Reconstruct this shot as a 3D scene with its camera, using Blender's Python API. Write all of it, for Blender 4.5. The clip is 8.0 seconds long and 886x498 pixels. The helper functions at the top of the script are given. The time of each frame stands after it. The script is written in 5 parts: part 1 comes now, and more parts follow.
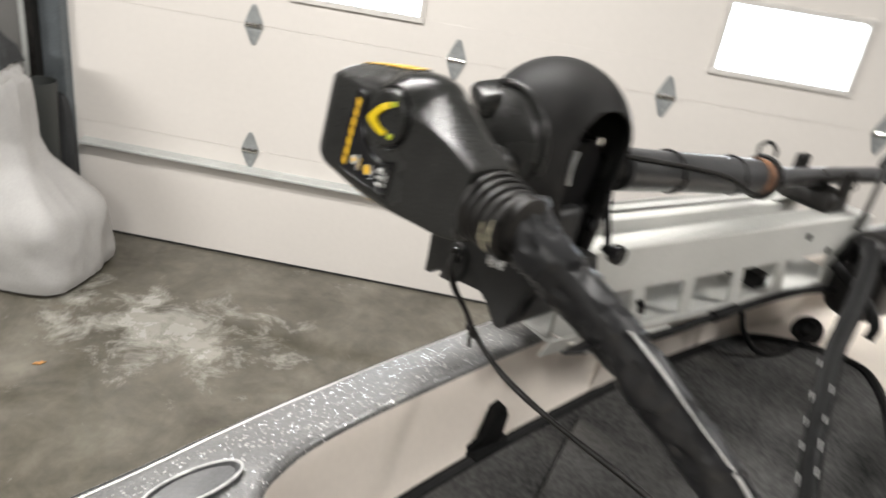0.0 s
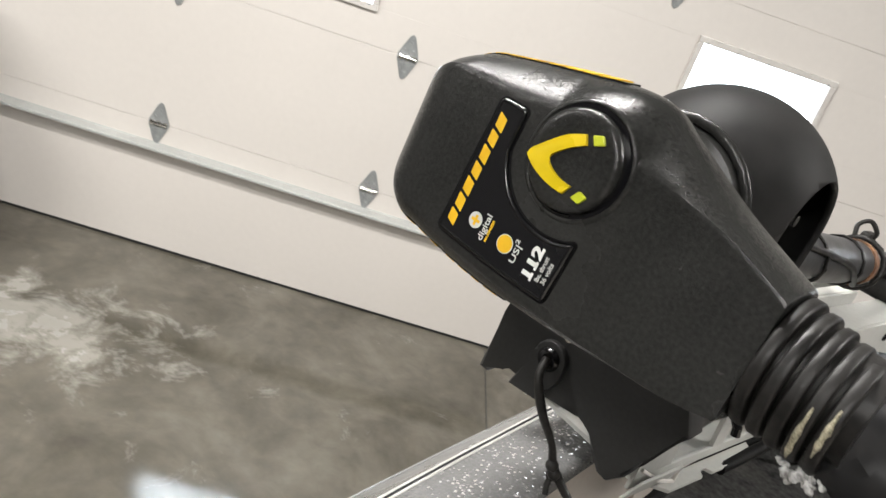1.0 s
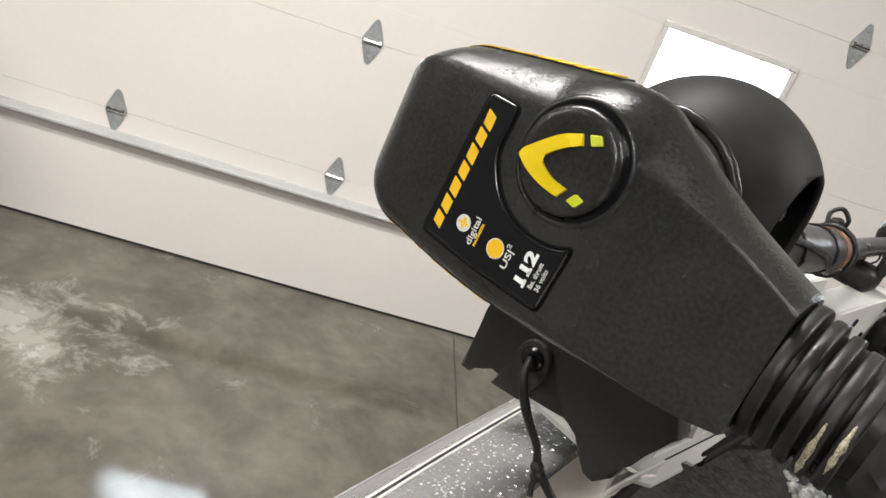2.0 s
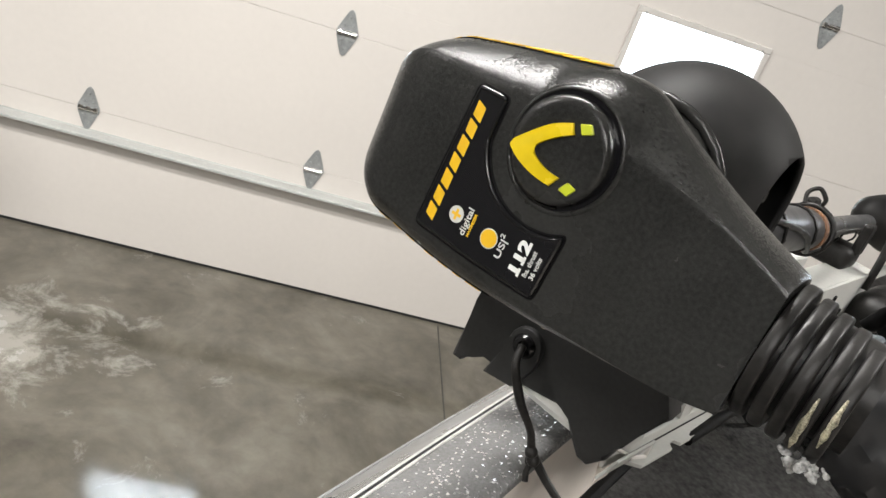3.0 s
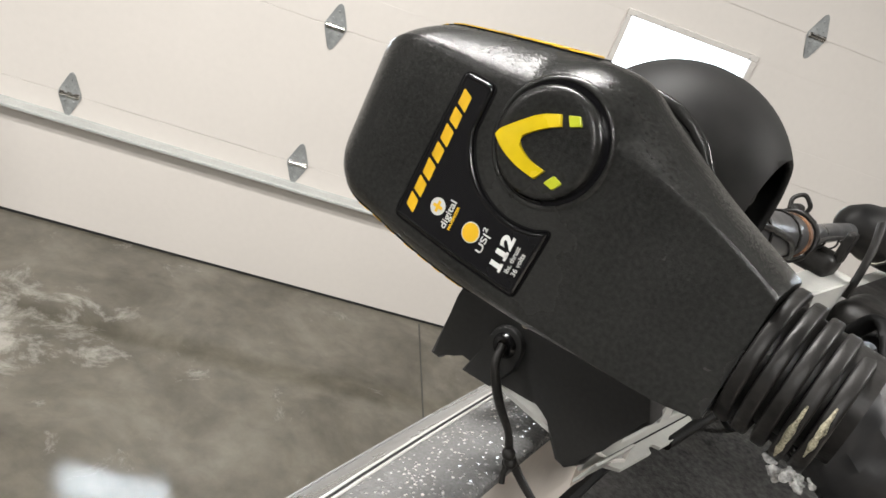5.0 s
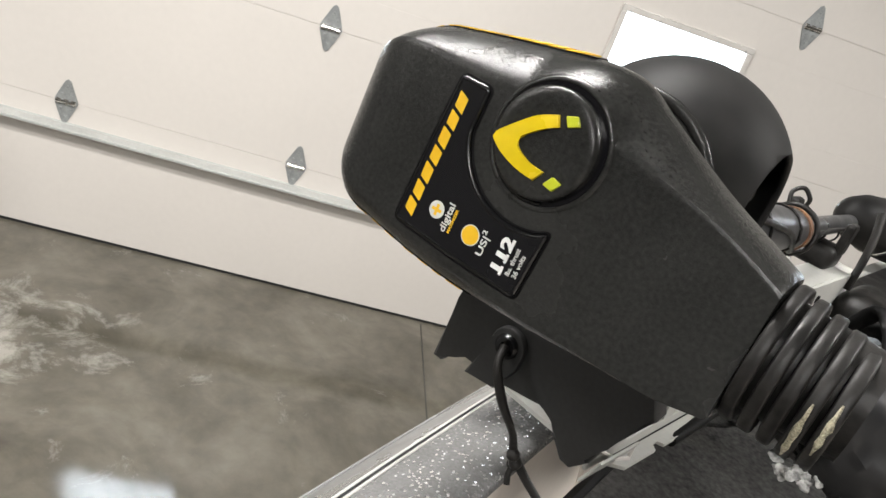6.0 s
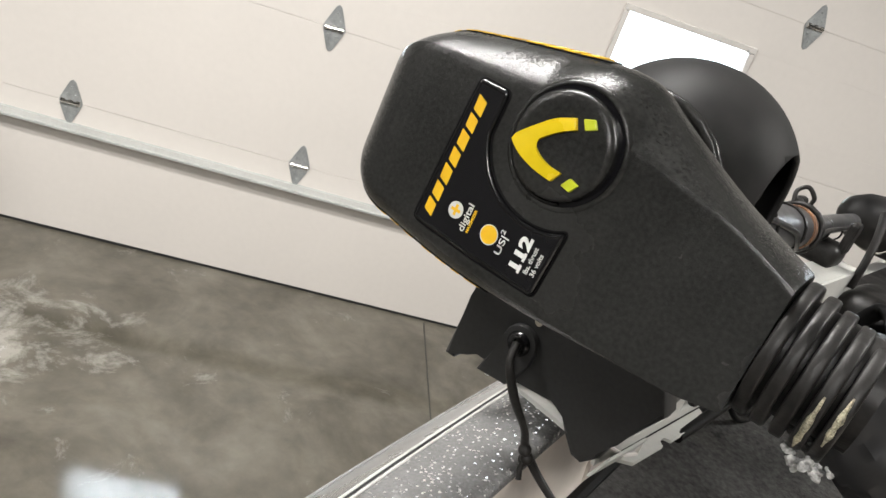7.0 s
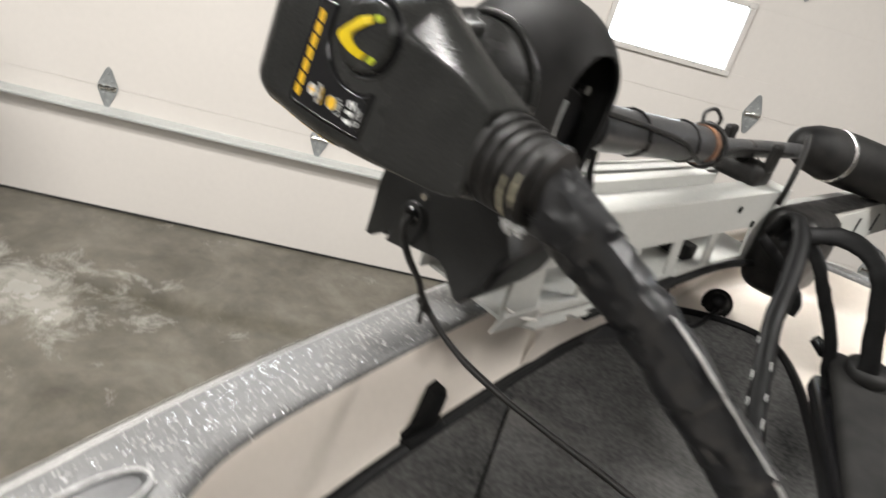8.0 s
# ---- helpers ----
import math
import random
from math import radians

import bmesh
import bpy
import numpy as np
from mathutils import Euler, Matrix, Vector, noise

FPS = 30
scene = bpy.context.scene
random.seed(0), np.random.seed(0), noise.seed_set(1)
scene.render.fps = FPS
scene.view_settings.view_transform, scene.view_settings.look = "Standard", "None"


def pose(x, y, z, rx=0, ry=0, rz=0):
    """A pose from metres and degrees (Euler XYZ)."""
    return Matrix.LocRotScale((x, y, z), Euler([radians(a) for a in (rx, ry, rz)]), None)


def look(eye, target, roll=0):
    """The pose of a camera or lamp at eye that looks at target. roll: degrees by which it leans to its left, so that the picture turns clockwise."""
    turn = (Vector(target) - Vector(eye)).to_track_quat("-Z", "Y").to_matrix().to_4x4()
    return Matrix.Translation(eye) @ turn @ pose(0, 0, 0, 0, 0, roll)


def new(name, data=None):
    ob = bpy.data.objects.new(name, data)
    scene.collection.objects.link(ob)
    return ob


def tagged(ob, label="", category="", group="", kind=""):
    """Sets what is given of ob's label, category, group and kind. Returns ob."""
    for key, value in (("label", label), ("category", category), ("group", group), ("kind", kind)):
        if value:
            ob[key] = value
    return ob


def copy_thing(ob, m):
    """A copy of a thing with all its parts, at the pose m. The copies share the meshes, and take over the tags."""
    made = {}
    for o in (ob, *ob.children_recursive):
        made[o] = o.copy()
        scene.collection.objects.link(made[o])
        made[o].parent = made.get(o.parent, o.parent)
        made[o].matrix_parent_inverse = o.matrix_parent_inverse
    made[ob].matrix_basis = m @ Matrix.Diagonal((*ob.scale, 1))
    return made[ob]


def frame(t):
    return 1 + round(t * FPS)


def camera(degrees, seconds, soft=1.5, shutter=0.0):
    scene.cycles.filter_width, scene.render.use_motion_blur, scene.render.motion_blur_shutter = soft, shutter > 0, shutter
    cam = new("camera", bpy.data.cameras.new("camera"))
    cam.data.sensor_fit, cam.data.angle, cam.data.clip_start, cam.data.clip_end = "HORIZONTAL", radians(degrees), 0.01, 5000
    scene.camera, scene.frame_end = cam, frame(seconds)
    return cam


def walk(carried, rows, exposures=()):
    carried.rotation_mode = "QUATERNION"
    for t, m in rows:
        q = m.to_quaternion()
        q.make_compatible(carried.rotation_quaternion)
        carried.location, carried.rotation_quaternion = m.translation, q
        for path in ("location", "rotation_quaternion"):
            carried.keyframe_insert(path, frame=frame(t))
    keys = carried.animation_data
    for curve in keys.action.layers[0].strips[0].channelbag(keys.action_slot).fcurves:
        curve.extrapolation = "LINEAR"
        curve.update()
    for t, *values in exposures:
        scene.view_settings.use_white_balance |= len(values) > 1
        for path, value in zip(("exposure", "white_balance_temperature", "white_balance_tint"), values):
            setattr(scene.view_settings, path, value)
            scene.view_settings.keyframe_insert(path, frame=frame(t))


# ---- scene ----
cam = camera(63.1, 8.0, shutter=0.5)
PATH = [
    (0, (1.085, -2.905, 1.625), (0.971, -1.104, 0.764), 9.2),
    (0.1, (1.061, -2.879, 1.605), (0.935, -1.068, 0.765), 11.0),
    (0.3, (1.017, -2.838, 1.585), (0.949, -1.007, 0.782), 12.6),
    (0.5, (0.979, -2.774, 1.551), (1.012, -0.917, 0.809), 17.7),
    (0.8, (0.942, -2.692, 1.54), (1.073, -0.852, 0.766), 18.8),
    (1, (0.928, -2.667, 1.543), (1.106, -0.84, 0.749), 19.5),
    (1.2, (0.925, -2.659, 1.542), (1.151, -0.843, 0.736), 20.9),
    (2.3, (0.913, -2.647, 1.541), (1.226, -0.841, 0.742), 19.8),
    (2.5, (0.91, -2.648, 1.542), (1.248, -0.85, 0.734), 19.9),
    (3, (0.912, -2.65, 1.541), (1.253, -0.853, 0.732), 19.1),
    (3.5, (0.909, -2.646, 1.544), (1.263, -0.847, 0.743), 18.8),
    (4, (0.911, -2.646, 1.538), (1.273, -0.853, 0.73), 19.3),
    (4.5, (0.911, -2.643, 1.535), (1.288, -0.846, 0.743), 21.8),
    (5, (0.916, -2.641, 1.535), (1.301, -0.847, 0.737), 21.2),
    (5.2, (0.919, -2.638, 1.534), (1.309, -0.847, 0.735), 21.1),
    (6.3, (0.911, -2.64, 1.537), (1.294, -0.848, 0.737), 19.8),
    (6.5, (0.907, -2.642, 1.5374), (1.295, -0.85, 0.737), 20.0),
    (7, (0.907, -2.646, 1.537), (1.29, -0.855, 0.734), 19.9),
    (7.3, (0.908, -2.655, 1.54), (1.286, -0.865, 0.731), 19.8),
    (7.5, (0.919, -2.683, 1.548), (1.277, -0.898, 0.719), 19.3),
    (7.7, (0.942, -2.726, 1.557), (1.259, -0.943, 0.709), 17.4),
    (7.9, (0.98, -2.788, 1.562), (1.267, -1.011, 0.69), 16.3),
    (8, (1.006, -2.812, 1.563), (1.284, -1.038, 0.682), 16.6),
]
walk(cam, [(t, look(eye, target, roll)) for t, eye, target, roll in PATH])

# ---- light ----
world = bpy.data.worlds.new("world")
scene.world = world
world.use_nodes = True
wn = world.node_tree.nodes
sky = wn.new("ShaderNodeTexSky")
sky.sky_type, sky.sun_disc, sky.sun_elevation, sky.sun_rotation = "NISHITA", False, radians(35), radians(150)
world.node_tree.links.new(sky.outputs[0], wn["Background"].inputs[0])
wn["Background"].inputs[1].default_value = 0.12


def area_lamp(name, x, y, z, sx, sy, power, colour=(1.0, 0.975, 0.945)):
    data = bpy.data.lights.new(name, "AREA")
    data.shape, data.size, data.size_y, data.energy, data.color = "RECTANGLE", sx, sy, power, colour
    ob = new(name, data)
    ob.matrix_world = pose(x, y, z)
    return ob


LAMPS = [(0.55, -1.65), (0.25, -3.9), (-2.4, -2.1), (3.2, -2.2), (0.8, -6.4)]
POWERS = [77, 63, 118, 71, 44]
for (lx, ly), lp in zip(LAMPS, POWERS):
    area_lamp("strip_lamp", lx, ly, 2.70, 1.15, 0.10, lp)
scene.view_settings.exposure = 0.0

# ---- materials ----


def material(name, colour, rough=0.5, metal=0.0, var=0.15, scale=8.0, fine=120.0, bump=0.15, bump_scale=None, spec=0.5, second=None, coat=0.0, rvar=0.1):
    """A surface with two scales of variation in tone, gloss and relief."""
    m = bpy.data.materials.new(name)
    m.use_nodes = True
    nt = m.node_tree
    b = nt.nodes["Principled BSDF"]
    tc = nt.nodes.new("ShaderNodeTexCoord")
    n1 = nt.nodes.new("ShaderNodeTexNoise")
    n1.inputs["Scale"].default_value, n1.inputs["Detail"].default_value = scale, 6
    n2 = nt.nodes.new("ShaderNodeTexNoise")
    n2.inputs["Scale"].default_value, n2.inputs["Detail"].default_value = fine, 4
    for n in (n1, n2):
        nt.links.new(tc.outputs["Object"], n.inputs["Vector"])
    mixf = nt.nodes.new("ShaderNodeMix")
    mixf.inputs[0].default_value = 0.4
    nt.links.new(n1.outputs[0], mixf.inputs[2])
    nt.links.new(n2.outputs[0], mixf.inputs[3])
    ramp = nt.nodes.new("ShaderNodeValToRGB")
    lo = tuple(max(0, c * (1 - var)) for c in colour)
    hi = tuple(min(1, c * (1 + var)) for c in (second or colour))
    ramp.color_ramp.elements[0].position, ramp.color_ramp.elements[1].position = 0.32, 0.68
    ramp.color_ramp.elements[0].color, ramp.color_ramp.elements[1].color = (*lo, 1), (*hi, 1)
    nt.links.new(mixf.outputs[0], ramp.inputs[0])
    nt.links.new(ramp.outputs[0], b.inputs["Base Color"])
    mr = nt.nodes.new("ShaderNodeMapRange")
    mr.inputs[3].default_value, mr.inputs[4].default_value = max(0.02, rough - rvar), min(1, rough + rvar)
    mr.inputs[1].default_value, mr.inputs[2].default_value = 0.3, 0.7
    nt.links.new(n1.outputs[0], mr.inputs[0])
    nt.links.new(mr.outputs[0], b.inputs["Roughness"])
    b.inputs["Metallic"].default_value = metal
    b.inputs["Specular IOR Level"].default_value = spec
    b.inputs["Coat Weight"].default_value = coat
    b.inputs["Coat Roughness"].default_value = 0.06
    if bump:
        bp = nt.nodes.new("ShaderNodeBump")
        bp.inputs["Strength"].default_value, bp.inputs["Distance"].default_value = bump, 0.002
        src = n2
        if bump_scale:
            src = nt.nodes.new("ShaderNodeTexNoise")
            src.inputs["Scale"].default_value, src.inputs["Detail"].default_value = bump_scale, 3
            nt.links.new(tc.outputs["Object"], src.inputs["Vector"])
        nt.links.new(src.outputs[0], bp.inputs["Height"])
        nt.links.new(bp.outputs[0], b.inputs["Normal"])
    return m


BLACK = material("black_moulded_plastic", (0.0128, 0.0131, 0.0123), 0.25, var=0.30, scale=12, fine=500, bump=0.08, bump_scale=1500, rvar=0.05, spec=0.27, second=(0.0250, 0.0250, 0.0236))
BLACK_SMOOTH = material("black_smooth_plastic", (0.005, 0.005, 0.0055), 0.22, var=0.2, scale=30, fine=500, bump=0.05, spec=0.42, rvar=0.04)
BLACK_DUSTY = material("black_dusty_plastic", (0.0030, 0.0030, 0.0032), 0.58, var=0.35, scale=8, fine=26, bump=0.06, bump_scale=2600, second=(0.0200, 0.0195, 0.0187), spec=0.13)
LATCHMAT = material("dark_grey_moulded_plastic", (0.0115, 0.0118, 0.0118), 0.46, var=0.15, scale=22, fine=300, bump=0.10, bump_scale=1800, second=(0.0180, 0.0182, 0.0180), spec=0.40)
# near-black colour puts the shade of gaps and the guard's inside into the parts
VOID = material("shade_black_interior", (0.0025, 0.0025, 0.0028), 0.55, var=0.3, scale=30, bump=0.05, spec=0.12)
BLACK_WET = material("wet_black_film", (0.004, 0.004, 0.004), 0.05, var=0.1, bump=0.0, spec=0.6, rvar=0.02)
LABEL_BLACK = material("black_label_film", (0.005, 0.005, 0.006), 0.2, var=0.1, bump=0.02)
RUBBER = material("black_rubber", (0.0055, 0.0053, 0.0050), 0.44, var=0.45, scale=45, fine=300, bump=0.14, second=(0.015, 0.0140, 0.0130), spec=0.24)
TAPE = material("black_tape", (0.0026, 0.0027, 0.0032), 0.42, var=0.5, scale=14, fine=120, bump=0.22, bump_scale=70, second=(0.0110, 0.0112, 0.0120), rvar=0.10, spec=0.38)
CABLEBLK = material("black_cable_sheath", (0.0032, 0.0032, 0.0032), 0.5, var=0.3, scale=40, fine=300, bump=0.1, second=(0.006, 0.006, 0.006), spec=0.10)
PALEBAND = material("pale_gelcoat_band", (0.155, 0.153, 0.148), 0.28, var=0.05, scale=12, bump=0.02)
GREYTAPE = material("silver_tape_edge", (0.45, 0.45, 0.44), 0.4, var=0.3, scale=60)
RESIDUE = material("gritty_residue", (0.20, 0.185, 0.13), 0.8, var=0.6, scale=300, fine=1200, bump=1.0, bump_scale=1500, second=(0.42, 0.39, 0.28))
GLUE = material("clear_dry_sealant", (0.06, 0.06, 0.06), 0.12, var=0.6, scale=420, bump=0.5, bump_scale=700, second=(0.42, 0.42, 0.41))
YELLOW = material("yellow_print", (0.72, 0.425, 0.012), 0.4, var=0.06, bump=0.03)
LEMON = material("lemon_yellow_plastic", (0.66, 0.49, 0.010), 0.25, var=0.08, scale=60, bump=0.04)
LIME = material("lime_yellow_plastic", (0.45, 0.50, 0.025), 0.25, var=0.08, scale=60, bump=0.04)
WHITE_INK = material("white_print", (0.72, 0.72, 0.70), 0.45, var=0.05, bump=0.02)
GREY_INK = material("pale_grey_print", (0.55, 0.55, 0.53), 0.45, var=0.1, bump=0.02)
DOORPAINT = material("white_door_paint", (0.70, 0.662, 0.620), 0.42, var=0.03, scale=1.6, fine=40, bump=0.05, bump_scale=220, rvar=0.05)
# pale tone of the unseen south wall, chosen to reflect in the black plastic
PALEWALL = material("pale_reflector_wall", (0.32, 0.315, 0.30), 0.6, var=0.05, scale=1.2, bump=0.08)
# dull tone on the unseen walls and ceiling holds down the fill
WALLPAINT = material("dull_low_fill_wall", (0.13, 0.127, 0.12), 0.7, var=0.06, scale=1.5, bump=0.1)
GALV = material("galvanised_steel", (0.34, 0.355, 0.355), 0.42, metal=0.35, var=0.25, scale=35, fine=200, bump=0.08, rvar=0.12)
STRUTMAT = material("galvanised_strut", (0.47, 0.48, 0.46), 0.55, metal=0.25, var=0.12, scale=9, fine=90, bump=0.05)
TRACK = material("dull_steel_track", (0.15, 0.168, 0.178), 0.5, metal=0.5, var=0.25, scale=10, bump=0.1)
DARKGAP = material("black_door_seal", (0.015, 0.015, 0.015), 0.7, var=0.3, bump=0.1)
FRAMEMAT = material("grey_window_frame", (0.62, 0.595, 0.56), 0.5, var=0.08, scale=20, bump=0.05)
ALU = material("pale_grey_painted_aluminium", (0.43, 0.43, 0.405), 0.58, var=0.08, scale=9, fine=150, bump=0.06, spec=0.3)
CREAM = material("cream_gelcoat", (0.65, 0.59, 0.525), 0.30, var=0.05, scale=5, fine=120, bump=0.02, coat=0.2, rvar=0.02)
RUBRAIL = material("bright_rub_rail", (0.46, 0.455, 0.435), 0.42, metal=0.15, var=0.1, scale=20, bump=0.03)
RUST = material("rusty_band", (0.060, 0.030, 0.017), 0.75, var=0.6, scale=70, fine=300, bump=0.5, second=(0.17, 0.080, 0.038))
SHAFT = material("dark_grey_shaft", (0.020, 0.0207, 0.0212), 0.36, var=0.35, scale=14, fine=200, bump=0.05, second=(0.044, 0.044, 0.045), spec=0.45)
STEEL = material("bright_steel", (0.75, 0.73, 0.70), 0.22, metal=1.0, var=0.1, bump=0.03)
SACK = material("white_woven_cover", (0.37, 0.36, 0.345), 0.6, var=0.12, scale=9, fine=160, bump=0.9, bump_scale=16)
DARKCLOTH = material("dark_cloth", (0.028, 0.029, 0.03), 0.85, var=0.4, scale=12, bump=0.4)
GREYBIN = material("dark_grey_bin_plastic", (0.035, 0.038, 0.036), 0.5, var=0.2, scale=9, bump=0.08)
LEAFMAT = material("dry_leaf", (0.36, 0.17, 0.05), 0.8, var=0.4, scale=80, bump=0.3)
WOOD = material("planed_timber", (0.34, 0.24, 0.14), 0.7, var=0.3, scale=20, bump=0.2)


def glitter():
    """Silver metal-flake gelcoat: pale flakes, each with its own tilt, under clear coat."""
    m = bpy.data.materials.new("silver_metal_flake_gelcoat")
    m.use_nodes = True
    nt = m.node_tree
    b = nt.nodes["Principled BSDF"]
    tc = nt.nodes.new("ShaderNodeTexCoord")
    v = nt.nodes.new("ShaderNodeTexVoronoi")
    v.inputs["Scale"].default_value = 560
    nt.links.new(tc.outputs["Object"], v.inputs["Vector"])
    sep = nt.nodes.new("ShaderNodeSeparateColor")
    nt.links.new(v.outputs["Color"], sep.inputs[0])
    ramp = nt.nodes.new("ShaderNodeValToRGB")
    e = ramp.color_ramp.elements
    e[0].position, e[0].color = 0.1, (0.050, 0.0495, 0.048, 1)
    e[1].position, e[1].color = 1.0, (0.092, 0.0915, 0.089, 1)
    nt.links.new(sep.outputs[0], ramp.inputs[0])
    nt.links.new(ramp.outputs[0], b.inputs["Base Color"])
    sub = nt.nodes.new("ShaderNodeVectorMath")
    sub.operation = "SUBTRACT"
    sub.inputs[1].default_value = (0.5, 0.5, 0.5)
    nt.links.new(v.outputs["Color"], sub.inputs[0])
    pw = nt.nodes.new("ShaderNodeMath")
    pw.operation = "POWER"
    pw.inputs[1].default_value = 3.0
    nt.links.new(sep.outputs[2], pw.inputs[0])
    ad = nt.nodes.new("ShaderNodeMath")
    ad.operation = "MULTIPLY_ADD"
    ad.inputs[1].default_value, ad.inputs[2].default_value = 1.2, 0.10
    nt.links.new(pw.outputs[0], ad.inputs[0])
    sc = nt.nodes.new("ShaderNodeVectorMath")
    sc.operation = "SCALE"
    nt.links.new(ad.outputs[0], sc.inputs["Scale"])
    nt.links.new(sub.outputs[0], sc.inputs[0])
    geo = nt.nodes.new("ShaderNodeNewGeometry")
    add = nt.nodes.new("ShaderNodeVectorMath")
    add.operation = "ADD"
    nt.links.new(geo.outputs["Normal"], add.inputs[0])
    nt.links.new(sc.outputs[0], add.inputs[1])
    nor = nt.nodes.new("ShaderNodeVectorMath")
    nor.operation = "NORMALIZE"
    nt.links.new(add.outputs[0], nor.inputs[0])
    nt.links.new(nor.outputs[0], b.inputs["Normal"])
    fl = nt.nodes.new("ShaderNodeMapRange")
    fl.inputs[1].default_value, fl.inputs[2].default_value, fl.inputs[3].default_value, fl.inputs[4].default_value = 0.93, 0.95, 0.05, 0.75
    nt.links.new(sep.outputs[1], fl.inputs[0])
    nt.links.new(fl.outputs[0], b.inputs["Metallic"])
    fr = nt.nodes.new("ShaderNodeMapRange")
    fr.inputs[1].default_value, fr.inputs[2].default_value, fr.inputs[3].default_value, fr.inputs[4].default_value = 0.93, 0.95, 0.42, 0.26
    nt.links.new(sep.outputs[1], fr.inputs[0])
    nt.links.new(fr.outputs[0], b.inputs["Roughness"])
    fc = nt.nodes.new("ShaderNodeMix")
    fc.data_type = "RGBA"
    nt.links.new(fl.outputs[0], fc.inputs[0])
    nt.links.new(ramp.outputs[0], fc.inputs[6])
    fc.inputs[7].default_value = (0.95, 0.95, 0.94, 1)
    nt.links.new(fc.outputs[2], b.inputs["Base Color"])
    b.inputs["Coat Weight"].default_value, b.inputs["Coat Roughness"].default_value = 0.16, 0.08
    return m


def concrete():
    """Smooth trowelled concrete: grey-brown clouds, pale dried-salt patch, dark specks, damp sheen."""
    m = bpy.data.materials.new("trowelled_concrete")
    m.use_nodes = True
    nt = m.node_tree
    b = nt.nodes["Principled BSDF"]
    tc = nt.nodes.new("ShaderNodeTexCoord")

    def tex(scale, detail=6, dist=0.0, rough=0.6):
        n = nt.nodes.new("ShaderNodeTexNoise")
        n.inputs["Scale"].default_value, n.inputs["Detail"].default_value, n.inputs["Distortion"].default_value = scale, detail, dist
        n.inputs["Roughness"].default_value = rough
        nt.links.new(tc.outputs["Object"], n.inputs["Vector"])
        return n

    def ramp(src, p0, c0, p1, c1):
        r = nt.nodes.new("ShaderNodeValToRGB")
        r.color_ramp.elements[0].position, r.color_ramp.elements[0].color = p0, c0
        r.color_ramp.elements[1].position, r.color_ramp.elements[1].color = p1, c1
        nt.links.new(src, r.inputs[0])
        return r

    cloud = ramp(tex(2.6, 9, 0.5).outputs[0], 0.32, (0.068, 0.062, 0.048, 1), 0.70, (0.165, 0.152, 0.125, 1))
    fine = ramp(tex(14, 8, 0.4).outputs[0], 0.30, (0.84, 0.84, 0.85, 1), 0.72, (1.14, 1.13, 1.1, 1))
    mul = nt.nodes.new("ShaderNodeMix")
    mul.data_type, mul.blend_type = "RGBA", "MULTIPLY"
    mul.inputs[0].default_value = 1.0
    nt.links.new(cloud.outputs[0], mul.inputs[6])
    nt.links.new(fine.outputs[0], mul.inputs[7])
    # the pale patch lies round one spot and breaks up towards its rim
    dist = nt.nodes.new("ShaderNodeVectorMath")
    dist.operation = "DISTANCE"
    mp = nt.nodes.new("ShaderNodeMapping")
    mp.inputs["Scale"].default_value = (0.72, 1.35, 1.0)
    sh = nt.nodes.new("ShaderNodeVectorMath")
    sh.operation = "ADD"
    sh.inputs[1].default_value = (0.06, 0.66, 0)
    nt.links.new(tc.outputs["Object"], sh.inputs[0])
    mp.inputs["Location"].default_value = (0, 0, 0)
    nt.links.new(sh.outputs[0], mp.inputs["Vector"])
    nt.links.new(mp.outputs[0], dist.inputs[0])
    dist.inputs[1].default_value = (0, 0, 0)
    inv = nt.nodes.new("ShaderNodeMapRange")
    inv.inputs[1].default_value, inv.inputs[2].default_value = 0.05, 0.55
    inv.inputs[3].default_value, inv.inputs[4].default_value = 0.25, 0.0
    nt.links.new(dist.outputs["Value"], inv.inputs[0])
    patch = nt.nodes.new("ShaderNodeMath")
    patch.operation = "MULTIPLY_ADD"
    pn = tex(5.5, 10, 0.5, 0.72)
    nt.links.new(pn.outputs[0], patch.inputs[0])
    patch.inputs[1].default_value = 0.95
    nt.links.new(inv.outputs[0], patch.inputs[2])
    pr = ramp(patch.outputs[0], 0.585, (0, 0, 0, 1), 0.72, (0.55, 0.55, 0.55, 1))
    mix = nt.nodes.new("ShaderNodeMix")
    mix.data_type = "RGBA"
    nt.links.new(pr.outputs[0], mix.inputs[0])
    nt.links.new(mul.outputs[2], mix.inputs[6])
    mix.inputs[7].default_value = (0.43, 0.415, 0.375, 1)
    nt.links.new(mix.outputs[2], b.inputs["Base Color"])
    rr = nt.nodes.new("ShaderNodeMapRange")
    rr.inputs[1].default_value, rr.inputs[2].default_value = 0.35, 0.65
    rr.inputs[3].default_value, rr.inputs[4].default_value = 0.02, 0.12
    nt.links.new(tex(5, 5, 0.5).outputs[0], rr.inputs[0])
    radd = nt.nodes.new("ShaderNodeMath")
    radd.operation = "MULTIPLY_ADD"
    nt.links.new(pr.outputs[0], radd.inputs[0])
    radd.inputs[1].default_value = 0.35
    nt.links.new(rr.outputs[0], radd.inputs[2])
    nt.links.new(radd.outputs[0], b.inputs["Roughness"])
    bp = nt.nodes.new("ShaderNodeBump")
    bp.inputs["Strength"].default_value, bp.inputs["Distance"].default_value = 0.035, 0.002
    nt.links.new(tex(30, 5).outputs[0], bp.inputs["Height"])
    nt.links.new(bp.outputs[0], b.inputs["Normal"])
    return m


